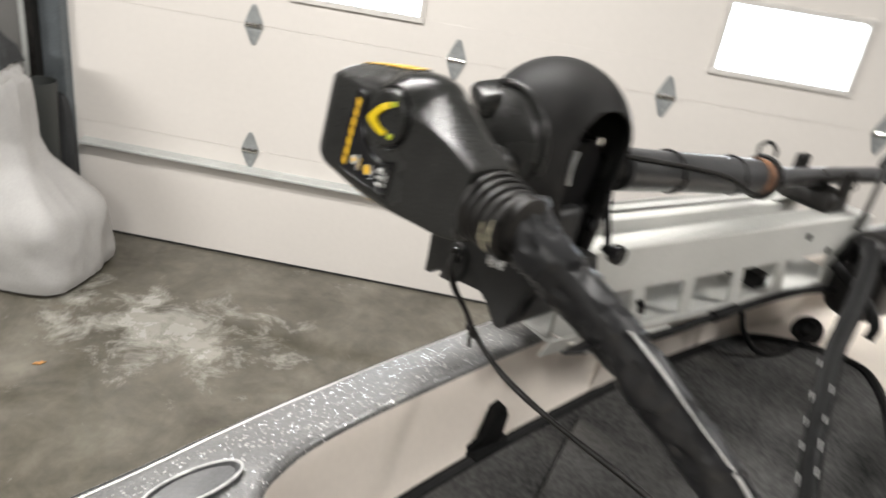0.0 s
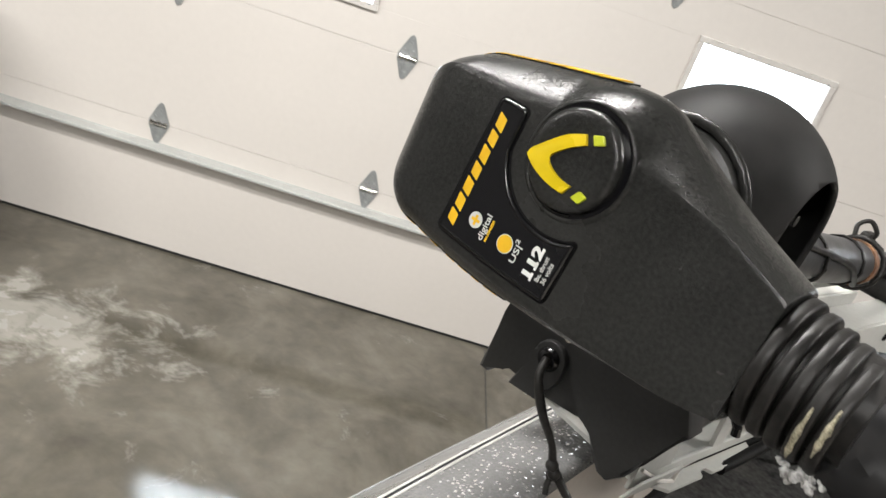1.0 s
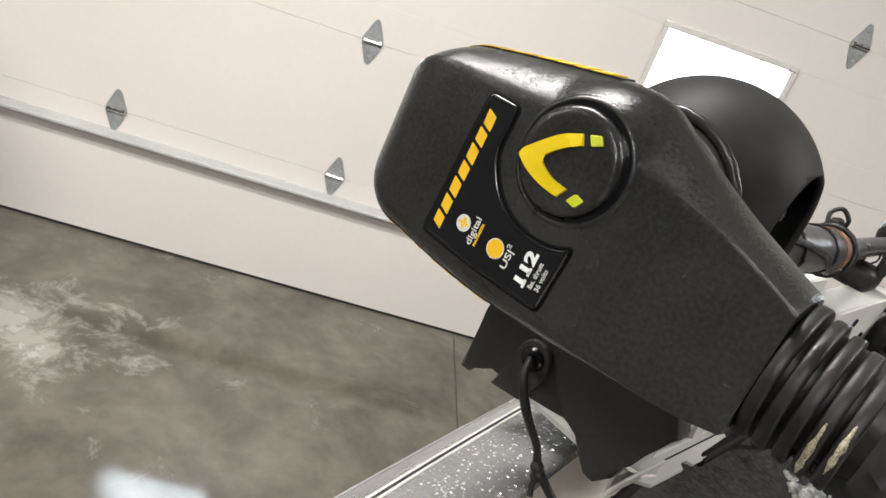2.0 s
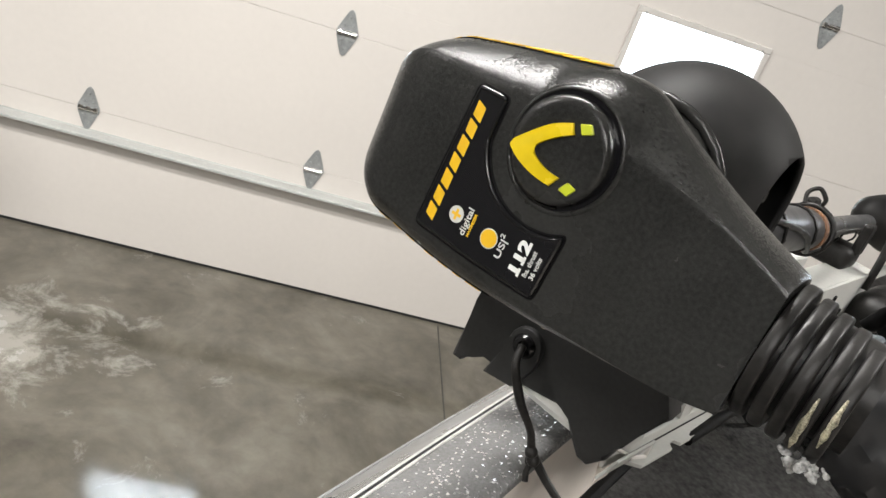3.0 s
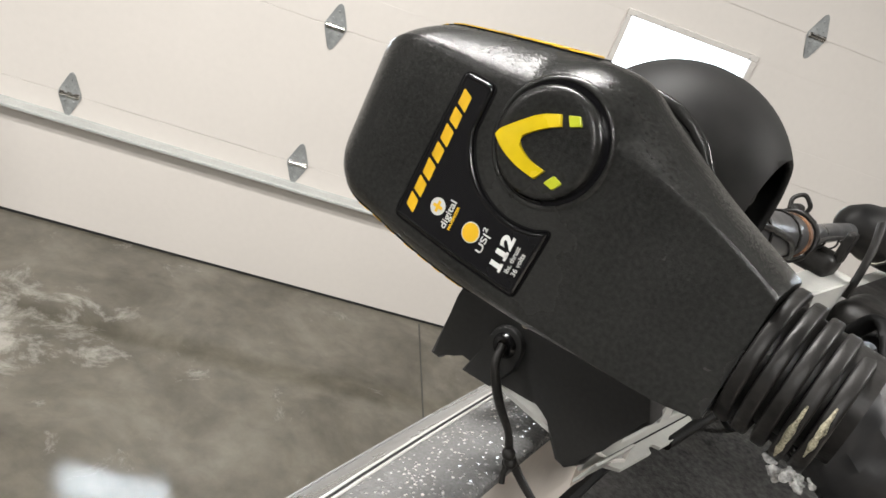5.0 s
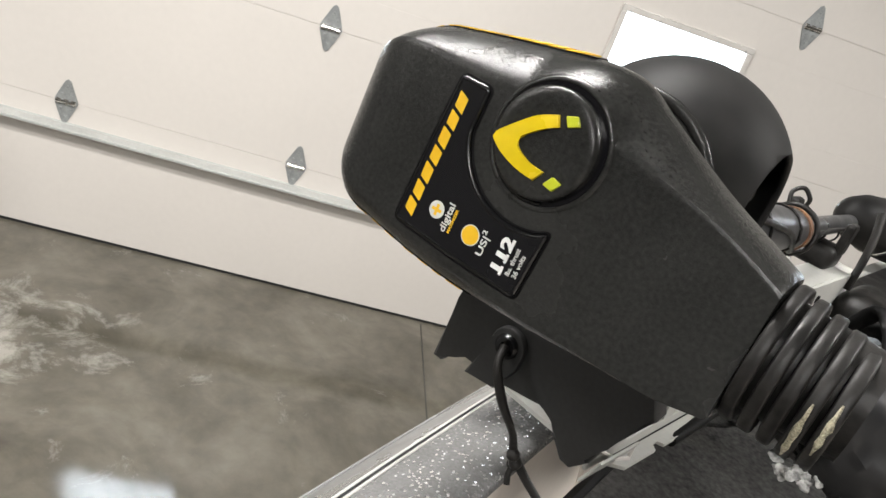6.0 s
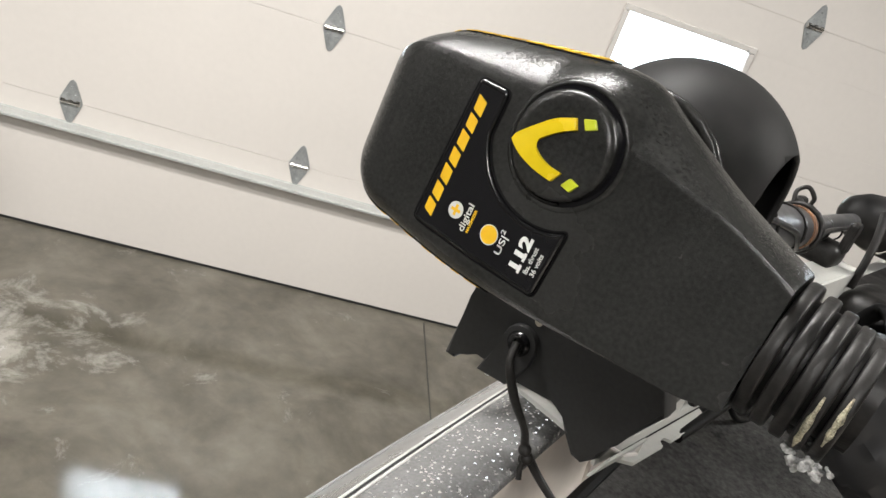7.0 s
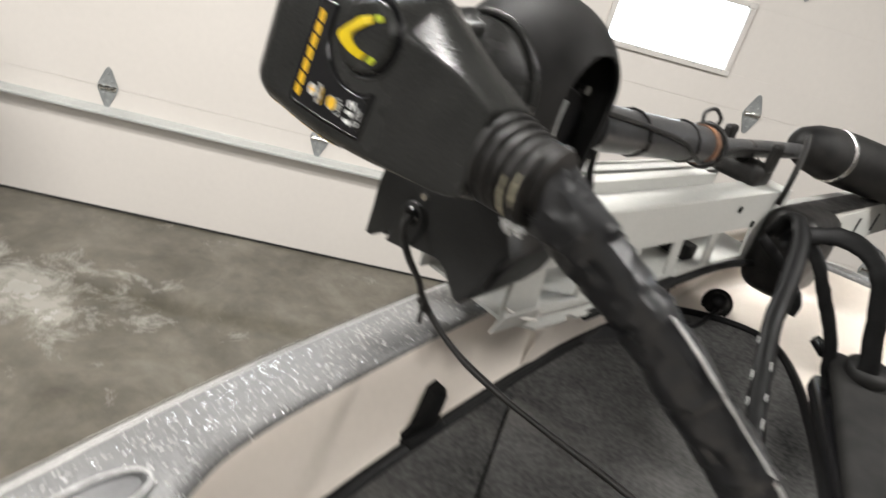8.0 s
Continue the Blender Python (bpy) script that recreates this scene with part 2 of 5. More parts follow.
def carpet_material():
    m = material("charcoal_marine_carpet", (0.016, 0.0162, 0.0164), 0.95, var=0.5, scale=7, fine=160, bump=1.0, bump_scale=420, second=(0.066, 0.065, 0.063), spec=0.08)
    nt = m.node_tree
    b = nt.nodes["Principled BSDF"]
    old = b.inputs["Base Color"].links[0].from_socket
    tc = nt.nodes.new("ShaderNodeTexCoord")
    mp = nt.nodes.new("ShaderNodeMapping")
    mp.inputs["Rotation"].default_value = (0, 0, radians(20))
    mp.inputs["Scale"].default_value = (2.2, 11.0, 1.0)
    nt.links.new(tc.outputs["Object"], mp.inputs["Vector"])
    n = nt.nodes.new("ShaderNodeTexNoise")
    n.inputs["Scale"].default_value, n.inputs["Detail"].default_value = 1.3, 7
    nt.links.new(mp.outputs[0], n.inputs["Vector"])
    r = nt.nodes.new("ShaderNodeMapRange")
    r.inputs[1].default_value, r.inputs[2].default_value, r.inputs[3].default_value, r.inputs[4].default_value = 0.55, 0.78, 0.0, 0.55
    nt.links.new(n.outputs[0], r.inputs[0])
    mx = nt.nodes.new("ShaderNodeMix")
    mx.data_type = "RGBA"
    nt.links.new(r.outputs[0], mx.inputs[0])
    nt.links.new(old, mx.inputs[6])
    mx.inputs[7].default_value = (0.15, 0.142, 0.13, 1)
    nt.links.new(mx.outputs[2], b.inputs["Base Color"])
    return m


def grained(m, size, tilt):
    """Moulded grain: small facets, each leaning its own way."""
    nt = m.node_tree
    b = nt.nodes["Principled BSDF"]
    tc = nt.nodes.new("ShaderNodeTexCoord")
    v = nt.nodes.new("ShaderNodeTexVoronoi")
    v.inputs["Scale"].default_value = 1.0 / size
    nt.links.new(tc.outputs["Object"], v.inputs["Vector"])
    sub = nt.nodes.new("ShaderNodeVectorMath")
    sub.operation = "SUBTRACT"
    sub.inputs[1].default_value = (0.5, 0.5, 0.5)
    nt.links.new(v.outputs["Color"], sub.inputs[0])
    sc = nt.nodes.new("ShaderNodeVectorMath")
    sc.operation = "SCALE"
    sc.inputs["Scale"].default_value = tilt
    nt.links.new(sub.outputs[0], sc.inputs[0])
    add = nt.nodes.new("ShaderNodeVectorMath")
    add.operation = "ADD"
    nt.links.new(b.inputs["Normal"].links[0].from_socket, add.inputs[0])
    nt.links.new(sc.outputs[0], add.inputs[1])
    nor = nt.nodes.new("ShaderNodeVectorMath")
    nor.operation = "NORMALIZE"
    nt.links.new(add.outputs[0], nor.inputs[0])
    nt.links.new(nor.outputs[0], b.inputs["Normal"])


grained(BLACK, 0.00045, 0.18)
GLITTER = glitter()
CONCRETE = concrete()
CARPET = carpet_material()
GLASS = bpy.data.materials.new("window_glass")
GLASS.use_nodes = True
gb = GLASS.node_tree.nodes["Principled BSDF"]
gb.inputs["Transmission Weight"].default_value, gb.inputs["Roughness"].default_value, gb.inputs["IOR"].default_value = 1.0, 0.02, 1.45
SKYGLOW = bpy.data.materials.new("bright_sky")
SKYGLOW.use_nodes = True
sn = SKYGLOW.node_tree.nodes
sn.remove(sn["Principled BSDF"])
em = sn.new("ShaderNodeEmission")
em.inputs[0].default_value, em.inputs[1].default_value = (0.82, 0.92, 1.0, 1), 22.0
SKYGLOW.node_tree.links.new(em.outputs[0], sn["Material Output"].inputs[0])
TUBEGLOW = bpy.data.materials.new("lit_tube")
TUBEGLOW.use_nodes = True
tn = TUBEGLOW.node_tree.nodes
tb = tn["Principled BSDF"]
tb.inputs["Emission Color"].default_value, tb.inputs["Emission Strength"].default_value = (1.0, 0.94, 0.86, 1), 3.0

# ---- mesh helpers ----


def part(name, bm, mat, parent=None, label="", smooth=False, m=None):
    """Links a bmesh as one mesh object under a thing or part."""
    bmesh.ops.recalc_face_normals(bm, faces=bm.faces)
    me = bpy.data.meshes.new(name)
    bm.to_mesh(me)
    bm.free()
    if smooth:
        for p in me.polygons:
            p.use_smooth = True
        me.set_sharp_from_angle(angle=radians(smooth if smooth > 1 else 40))
    me.materials.append(mat)
    ob = new(name, me)
    if parent is not None:
        ob.parent = parent
    if m is not None:
        ob.matrix_local = m
    if label:
        ob["label"] = label
    return ob


def empty(name, m, label, category, group="", kind=""):
    ob = new(name)
    ob.matrix_world = m
    return tagged(ob, label, category, group, kind)


def box(bm, x0, x1, y0, y1, z0, z1, bevel=0.0, m=None, seg=2):
    g = bmesh.ops.create_cube(bm, size=1.0)
    vs = g["verts"]
    for v in vs:
        v.co = Vector((x0 + (v.co.x + 0.5) * (x1 - x0), y0 + (v.co.y + 0.5) * (y1 - y0), z0 + (v.co.z + 0.5) * (z1 - z0)))
    if bevel:
        es = list({e for v in vs for e in v.link_edges})
        r = bmesh.ops.bevel(bm, geom=es, offset=bevel, segments=seg, affect="EDGES", profile=0.5)
        vs = list({v for v in r["verts"]} | {v for v in vs if v.is_valid})
    if m is not None:
        bmesh.ops.transform(bm, matrix=m, verts=[v for v in vs if v.is_valid])
    return bm


def boxed(*a, **k):
    return box(bmesh.new(), *a, **k)


def cyl(bm, r0, r1, length, seg=24, m=None, bevel=0.0):
    """A cylinder or cone along z from 0 to length."""
    g = bmesh.ops.create_cone(bm, cap_ends=True, segments=seg, radius1=r0, radius2=r1, depth=length)
    vs = g["verts"]
    bmesh.ops.translate(bm, verts=vs, vec=(0, 0, length / 2))
    if bevel:
        es = [e for e in {e for v in vs for e in v.link_edges} if any(len(f.verts) > 4 for f in e.link_faces)]
        r = bmesh.ops.bevel(bm, geom=es, offset=bevel, segments=2, affect="EDGES", profile=0.5)
        vs = list(set(r["verts"]) | {v for v in vs if v.is_valid})
    if m is not None:
        bmesh.ops.transform(bm, matrix=m, verts=[v for v in vs if v.is_valid])
    return bm


def rounded(points, steps=6):
    """A smooth run of points through the given ones (Catmull-Rom)."""
    p = [Vector(q) for q in points]
    p = [2 * p[0] - p[1]] + p + [2 * p[-1] - p[-2]]
    out = []
    for i in range(1, len(p) - 2):
        for s in range(steps):
            t = s / steps
            a, b, c, d = p[i - 1], p[i], p[i + 1], p[i + 2]
            out.append(0.5 * (2 * b + (c - a) * t + (2 * a - 5 * b + 4 * c - d) * t * t + (3 * b - a - 3 * c + d) * t ** 3))
    out.append(p[-2])
    return out


def tube(points, radius, seg=12, bm=None, wobble=0.0, flat=1.0):
    """A tube along the points; radius is a number or a function of 0..1."""
    bm = bm or bmesh.new()
    pts = [Vector(q) for q in points]
    n = len(pts)
    side = None
    rings = []
    for i, q in enumerate(pts):
        d = (pts[min(i + 1, n - 1)] - pts[max(i - 1, 0)]).normalized()
        if side is None:
            side = d.orthogonal().normalized()
        side = (side - d * side.dot(d)).normalized()
        up = d.cross(side)
        r = radius(i / (n - 1)) if callable(radius) else radius
        ring = []
        for k in range(seg):
            a = 2 * math.pi * k / seg
            rr = r * (1 + wobble * noise.noise(Vector((i * 0.55, math.cos(a) * 1.5, math.sin(a) * 1.5 + q.x * 9))))
            ring.append(bm.verts.new(q + side * math.cos(a) * rr + up * math.sin(a) * rr * flat))
        rings.append(ring)
    for a, b in zip(rings, rings[1:]):
        for k in range(seg):
            bm.faces.new((a[k], a[(k + 1) % seg], b[(k + 1) % seg], b[k]))
    bm.faces.new(rings[0][::-1])
    bm.faces.new(rings[-1])
    return bm


def loft(sections, bm=None, caps=True):
    """Joins closed rings of equal counts."""
    bm = bm or bmesh.new()
    rings = [[bm.verts.new(q) for q in s] for s in sections]
    for a, b in zip(rings, rings[1:]):
        for k in range(len(a)):
            bm.faces.new((a[k], a[(k + 1) % len(a)], b[(k + 1) % len(a)], b[k]))
    if caps:
        bm.faces.new(rings[0][::-1])
        bm.faces.new(rings[-1])
    return bm


def plate(outline, z0, z1, bevel=0.0, bm=None):
    """A flat outline in x, y drawn out from z0 to z1."""
    bm = bm or bmesh.new()
    lo = [bm.verts.new((x, y, z0)) for x, y in outline]
    hi = [bm.verts.new((x, y, z1)) for x, y in outline]
    n = len(outline)
    bm.faces.new(lo[::-1])
    top = bm.faces.new(hi)
    for k in range(n):
        bm.faces.new((lo[k], lo[(k + 1) % n], hi[(k + 1) % n], hi[k]))
    if bevel:
        bmesh.ops.bevel(bm, geom=list(top.edges), offset=bevel, segments=2, affect="EDGES", profile=0.5)
    return bm


def arc(cx, cy, r, a0, a1, n):
    return [(cx + r * math.cos(radians(a0 + (a1 - a0) * k / n)), cy + r * math.sin(radians(a0 + (a1 - a0) * k / n))) for k in range(n + 1)]


def lathe(profile, seg=32, bm=None, m=None):
    """A turned shape about z: profile of (radius, z)."""
    rings = [[(r * math.cos(2 * math.pi * k / seg), r * math.sin(2 * math.pi * k / seg), z) for k in range(seg)] for r, z in profile]
    b = loft(rings, bm)
    if m is not None:
        bmesh.ops.transform(b, matrix=m, verts=b.verts)
    return b


def lettering(text, size, mat, m, parent, name, extrude=0.0001, width=None, shear=0.0, bold=0.0):
    cu = bpy.data.curves.new(name, "FONT")
    cu.body, cu.size, cu.extrude, cu.shear, cu.offset = text, size, extrude, shear, bold
    tmp = new(name, cu)
    bpy.context.view_layer.update()
    me = bpy.data.meshes.new_from_object(tmp.evaluated_get(bpy.context.evaluated_depsgraph_get()))
    bpy.data.objects.remove(tmp)
    xs = [v.co.x for v in me.vertices]
    if width:
        k = width / (max(xs) - min(xs))
        for v in me.vertices:
            v.co.x *= k
    me.materials.clear()
    me.materials.append(mat)
    ob = new(name, me)
    ob.parent, ob.matrix_local = parent, m
    return ob


# ---- the garage: floor, walls, ceiling ----
FX0, FX1, FY0 = -3.2, 5.6, -8.5
bm = bmesh.new()
box(bm, FX0 - 0.2, FX1 + 0.2, FY0 - 0.2, 0.12, -0.15, 0.0)
floor = part("floor", bm, CONCRETE)
tagged(floor, "smooth trowelled grey concrete with a pale dried patch", "floor", kind="structure")
# sawn joints in the slab, cut as thin dark channels
JOINT = material("sawn_joint", (0.05, 0.048, 0.042), 0.9, var=0.3, bump=0.2)
for k, (x0, x1, y0, y1) in enumerate([(1.497, 1.502, FY0, -0.02)]):
    part("joint", boxed(x0, x1, y0, y1, -0.002, 0.0012), JOINT, floor)

DX0, DX1 = -0.80, 4.10          # the door's width
DH = 2.134
wall = part("wall_north", box(box(boxed(FX0, DX0 - 0.02, 0.03, 0.25, 0, 2.95), DX1 + 0.02, FX1, 0.03, 0.25, 0, 2.95), DX0 - 0.02, DX1 + 0.02, 0.03, 0.25, DH, 2.95), WALLPAINT)
tagged(wall, "dull grey garage wall round the door opening", "wall", kind="structure")
# the south wall is unseen and serves as a reflector behind the camera
for nm, b in [("wall_west", (FX0 - 0.2, FX0, FY0 - 0.2, 0.25, 0, 2.95)), ("wall_east", (FX1, FX1 + 0.2, FY0 - 0.2, 0.25, 0, 2.95)), ("wall_south", (FX0, FX1, FY0 - 0.2, FY0, 0, 2.95))]:
    tagged(part(nm, boxed(*b), PALEWALL if nm == "wall_south" else WALLPAINT), "unseen pale wall that reflects light into the black plastic" if nm == "wall_south" else "unseen plain garage wall, kept dull grey to cut the fill", "wall", kind="structure")
tagged(part("ceiling", boxed(FX0 - 0.2, FX1 + 0.2, FY0 - 0.2, 0.25, 2.95, 3.1), WALLPAINT), "unseen plain garage ceiling, kept dull grey to cut the fill", "ceiling", kind="structure")
tagged(part("ground", boxed(-30, 30, 0.26, 40, -0.2, -0.02), CONCRETE), "grey concrete apron outside the door", "ground", kind="structure")
tagged(part("backdrop", boxed(-30, 30, 9.0, 9.1, -0.02, 40), SKYGLOW), "bright overcast daylight outside the windows", "sky", kind="structure")

# ---- the sectional door ----
door = empty("door_1", pose(0, 0, 0), "white sectional overhead garage door with steel hinges, closed", "garage door", kind="structure")
SEC = 0.533
WINS = [(0.161, 0.671), (1.809, 2.319), (3.46, 3.97)]
WZ0, WZ1 = 1.197, 1.452


def section(i):
    z0, z1 = i * SEC + (0.012 if i == 0 else 0.0005), (i + 1) * SEC - 0.0005
    bm = bmesh.new()
    if i == 2:
        box(bm, DX0, DX1, 0.0, 0.045, z0, WZ0, 0.0007)
        box(bm, DX0, DX1, 0.0, 0.045, WZ1, z1, 0.0007)
        edges = [DX0] + [e for w in WINS for e in w] + [DX1]
        for a, b in zip(edges[::2], edges[1::2]):
            box(bm, a, b, 0.0, 0.045, WZ0, WZ1)
    else:
        box(bm, DX0, DX1, 0.0, 0.045, z0, z1, 0.0007)
    box(bm, DX0, DX1, 0.0022, 0.043, z1 - 0.002, z1 + 0.012)
    return part("door_panel", bm, DOORPAINT, door)


for i in range(4):
    section(i)
part("bottom_seal", boxed(DX0, DX1, 0.002, 0.04, 0.0, 0.013), DARKGAP, door)


def strut(z):
    """A U-shaped stiffening bar across the door."""
    bm = bmesh.new()
    prof = [(0, 0.042), (-0.003, 0.042), (-0.005, 0.037), (-0.044, 0.031), (-0.046, 0.028), (-0.0465, 0.020), (-0.044, 0.020), (-0.0425, 0.026), (-0.006, 0.031), (-0.004, 0.026), (0, 0.026)]
    rings = [[(x, y, z + h) for y, h in prof] for x in (DX0 + 0.03, DX1 - 0.03)]
    loft(rings, bm)
    return part("strut", bm, STRUTMAT, door, "galvanised steel stiffening bar")


strut(0.414)
strut(1.94)


def hinge_leaf(sign):
    pts = [(-0.040, 0.0), (0.040, 0.0), (0.037, 0.012), (0.028, 0.034), (0.010, 0.076), (0.0, 0.083), (-0.010, 0.076), (-0.028, 0.034), (-0.037, 0.012)]
    pts = [(x, y * sign) for x, y in (pts if sign > 0 else pts[::-1])]
    return plate(pts, 0.0, 0.0028, 0.001)


def hinge(x, z):
    h = new("hinge")
    h.parent = door
    h.matrix_local = pose(x, -0.001, z, 90, 0, 0)
    h["label"] = "galvanised steel hinge with pointed leaves"
    for s in (1, -1):
        part("leaf", hinge_leaf(s), GALV, h)
    bm = bmesh.new()
    cyl(bm, 0.0065, 0.0065, 0.066, 14, pose(-0.033, 0, 0.008, 0, 90, 0), 0.001)
    for sx in (-0.026, 0.0, 0.026):
        box(bm, sx - 0.008, sx + 0.008, -0.010, 0.010, 0.002, 0.009, 0.002)
    part("knuckle", bm, STEEL, h)
    for px, py in ((-0.016, 0.026), (0.016, 0.026), (0, 0.055), (-0.016, -0.026), (0.016, -0.026), (0, -0.055)):
        part("bolt", cyl(bmesh.new(), 0.0045, 0.0035, 0.003, 8, pose(px, py, 0.0028)), GALV, h)
    return h


for row in range(1, 4):
    for k in range(6):
        hx = 0.8335 * k
        if hx < DX1:
            hinge(hx, row * SEC)
for (wx0, wx1) in WINS:
    w = new("window_1" if wx0 < 1 else "window_2" if wx0 < 3 else "window_3")
    w.parent = door
    for nm, b in (("frame_rail", (wx0 - 0.014, wx1 + 0.014, WZ0 - 0.014, WZ0 + 0.009)), ("frame_rail", (wx0 - 0.014, wx1 + 0.014, WZ1 - 0.009, WZ1 + 0.014)),
                  ("frame_stile", (wx0 - 0.014, wx0 + 0.009, WZ0 + 0.009, WZ1 - 0.009)), ("frame_stile", (wx1 - 0.009, wx1 + 0.014, WZ0 + 0.009, WZ1 - 0.009))):
        part(nm, boxed(b[0], b[1], -0.012, -0.0005, b[2], b[3], 0.003), FRAMEMAT, w)
    g = part("pane", boxed(wx0, wx1, 0.012, 0.016, WZ0, WZ1), GLASS, w)
    g.visible_shadow = False
    for k in range(5):
        for zz in (WZ0 + 0.004, WZ1 - 0.004):
            xx = wx0 + 0.02 + (wx1 - wx0 - 0.04) * k / 4
            part("screw", cyl(bmesh.new(), 0.004, 0.003, 0.002, 8, pose(xx, -0.012, zz, 90, 0, 0)), GALV, w)

track = empty("door_track", pose(DX0, 0, 0), "dull grey steel vertical door track with dark edge", "door track", kind="structure")
part("flag_angle", boxed(-0.095, -0.012, -0.050, -0.044, 0.0, 2.2, 0.001), TRACK, track)
part("track_channel", boxed(-0.125, -0.096, -0.10, -0.044, 0, 2.2, 0.004), RUBBER, track, "dark channel of the track")
part("track_lip", boxed(-0.012, -0.004, -0.046, 0.0, 0, 2.2), TRACK, track)
part("jamb_seal", boxed(-0.150, -0.126, -0.06, 0.03, 0, 2.2, 0.003), DARKGAP, track)
part("jamb", boxed(-0.20, -0.151, -0.03, 0.03, 0, 2.4, 0.003), STRUTMAT, track)
track2 = empty("door_track", pose(DX1, 0, 0), "dull grey steel vertical door track with dark edge", "door track", kind="structure")
part("flag_angle", boxed(0.012, 0.095, -0.050, -0.044, 0.0, 2.2, 0.001), TRACK, track2)

# ---- ceiling lights ----
fix = None
for lx, ly in LAMPS:
    m = pose(lx, ly, 2.95)
    if fix is None:
        fix = empty("ceiling_light", m, "plain white strip light with two tubes on the ceiling", "ceiling light", "strip lights")
        part("housing", boxed(-0.62, 0.62, -0.09, 0.09, -0.06, 0.0, 0.006), DOORPAINT, fix)
        for ty in (-0.05, 0.05):
            part("tube", cyl(bmesh.new(), 0.013, 0.013, 1.18, 12, pose(-0.59, ty, -0.078, 0, 90, 0)), TUBEGLOW, fix)
    else:
        copy_thing(fix, m)

# ---- the boat: x inward from the gunwale, y towards the bow ----
BOAT = pose(0.80, -2.43, 0, 0, 0, -38.3)
boat = empty("bass_boat", BOAT, "bass boat bow with silver metal-flake gunwale and cream liner", "boat")
OUT = [(0.018, -1.9), (0.008, -0.40), (0.002, -0.05), (-0.003, 0.06), (-0.006, 0.15), (-0.002, 0.32), (0.010, 0.56), (0.030, 0.80), (0.085, 1.12), (0.20, 1.33), (0.40, 1.46), (0.8, 1.49), (1.28, 1.24), (1.63, 0.6), (1.80, -0.4), (1.80, -1.9)]
CROWN = [(0.066, -1.9), (0.057, -0.40), (0.051, -0.05), (0.046, 0.06), (0.043, 0.15), (0.0435, 0.30), (0.0520, 0.52), (0.068, 0.78), (0.122, 1.09), (0.23, 1.29), (0.42, 1.41), (0.8, 1.44), (1.24, 1.20), (1.585, 0.585), (1.755, -0.4), (1.755, -1.9)]
INN = [(0.200, -1.9), (0.192, -0.40), (0.180, -0.03), (0.131, 0.070), (0.115, 0.145), (0.114, 0.29), (0.120, 0.48), (0.136, 0.74), (0.178, 1.03), (0.27, 1.22), (0.43, 1.33), (0.8, 1.36), (1.19, 1.14), (1.53, 0.56), (1.70, -0.4), (1.70, -1.9)]
CAR = [(0.25, -1.9), (0.215, -0.10), (0.150, 0.12), (0.137, 0.30), (0.148, 0.60), (0.172, 0.80), (0.20, 0.92), (0.26, 0.985), (0.335, 1.015), (0.385, 0.99), (0.445, 0.87), (0.52, 0.62), (0.60, 0.2), (0.66, -1.9)]
CZ = 1.05


def sheer(x, y, z):
    """The rim dips a little round the bow."""
    return z - 0.055 * min(max((y - 0.75) / 0.6, 0.0), 1.0) - 0.03 * min(max((x - 0.3) / 1.0, 0.0), 1.0)


def line3(pts, z, steps=8):
    return [Vector((p.x, p.y, sheer(p.x, p.y, z) if z > CZ + 0.01 else z)) for p in rounded([(x, y, 0) for x, y in pts], steps)]


def strip(rows):
    bm = bmesh.new()
    g = [[bm.verts.new(q) for q in r] for r in rows]
    for a, b in zip(g, g[1:]):
        for k in range(len(a) - 1):
            bm.faces.new((a[k], a[k + 1], b[k + 1], b[k]))
    return bm


def between(a, b, t, dz=0.0):
    return [p.lerp(q, t) + Vector((0, 0, dz)) for p, q in zip(a, b)]


po, pk, pi, pc = line3(OUT, 1.098), line3(CROWN, 1.160), line3(INN, 1.176), line3(CAR, CZ)
cap_rows = [between(po, pk, 0.0, -0.030), between(po, pk, 0.0, -0.004), between(po, pk, 0.10, 0.006), between(po, pk, 0.5, 0.004), between(po, pk, 0.86, 0.003), between(po, pk, 1.0, 0.0008),
            between(pk, pi, 0.10, 0.001), between(pk, pi, 0.5, 0.003), between(pk, pi, 0.86, 0.0015), between(pk, pi, 0.96, -0.001), between(pk, pi, 1.0, -0.006), between(pk, pi, 1.0, -0.012)]
part("gunwale", strip(cap_rows), GLITTER, boat, "silver metal-flake gunwale", 60)
pl = between(pi, pi, 0, -0.010)


def inward(a, b, across, drop):
    """From the rim towards the carpet: a step across in metres, a share of the drop."""
    out = []
    for p, q in zip(a, b):
        d = Vector((q.x - p.x, q.y - p.y, 0))
        t = across / 0.046 if d.length < 0.055 else across / d.length
        out.append(Vector((p.x + d.x * t, p.y + d.y * t, p.z + (q.z - p.z) * drop)))
    return out


pci = [pc[min(range(len(pc)), key=lambda k: (pc[k] - p).length)] for p in pi]
lin = [inward(pl, pci, a, h) for a, h in ((0.0, 0.0), (0.002, 0.03), (0.005, 0.14), (0.012, 0.42), (0.022, 0.76), (0.033, 0.93), (0.044, 1.0))]
lin.append([Vector((q.x, q.y, q.z - 0.004)) for q in pci])
part("liner", strip(lin), CREAM, boat, "glossy cream gelcoat liner", 60)
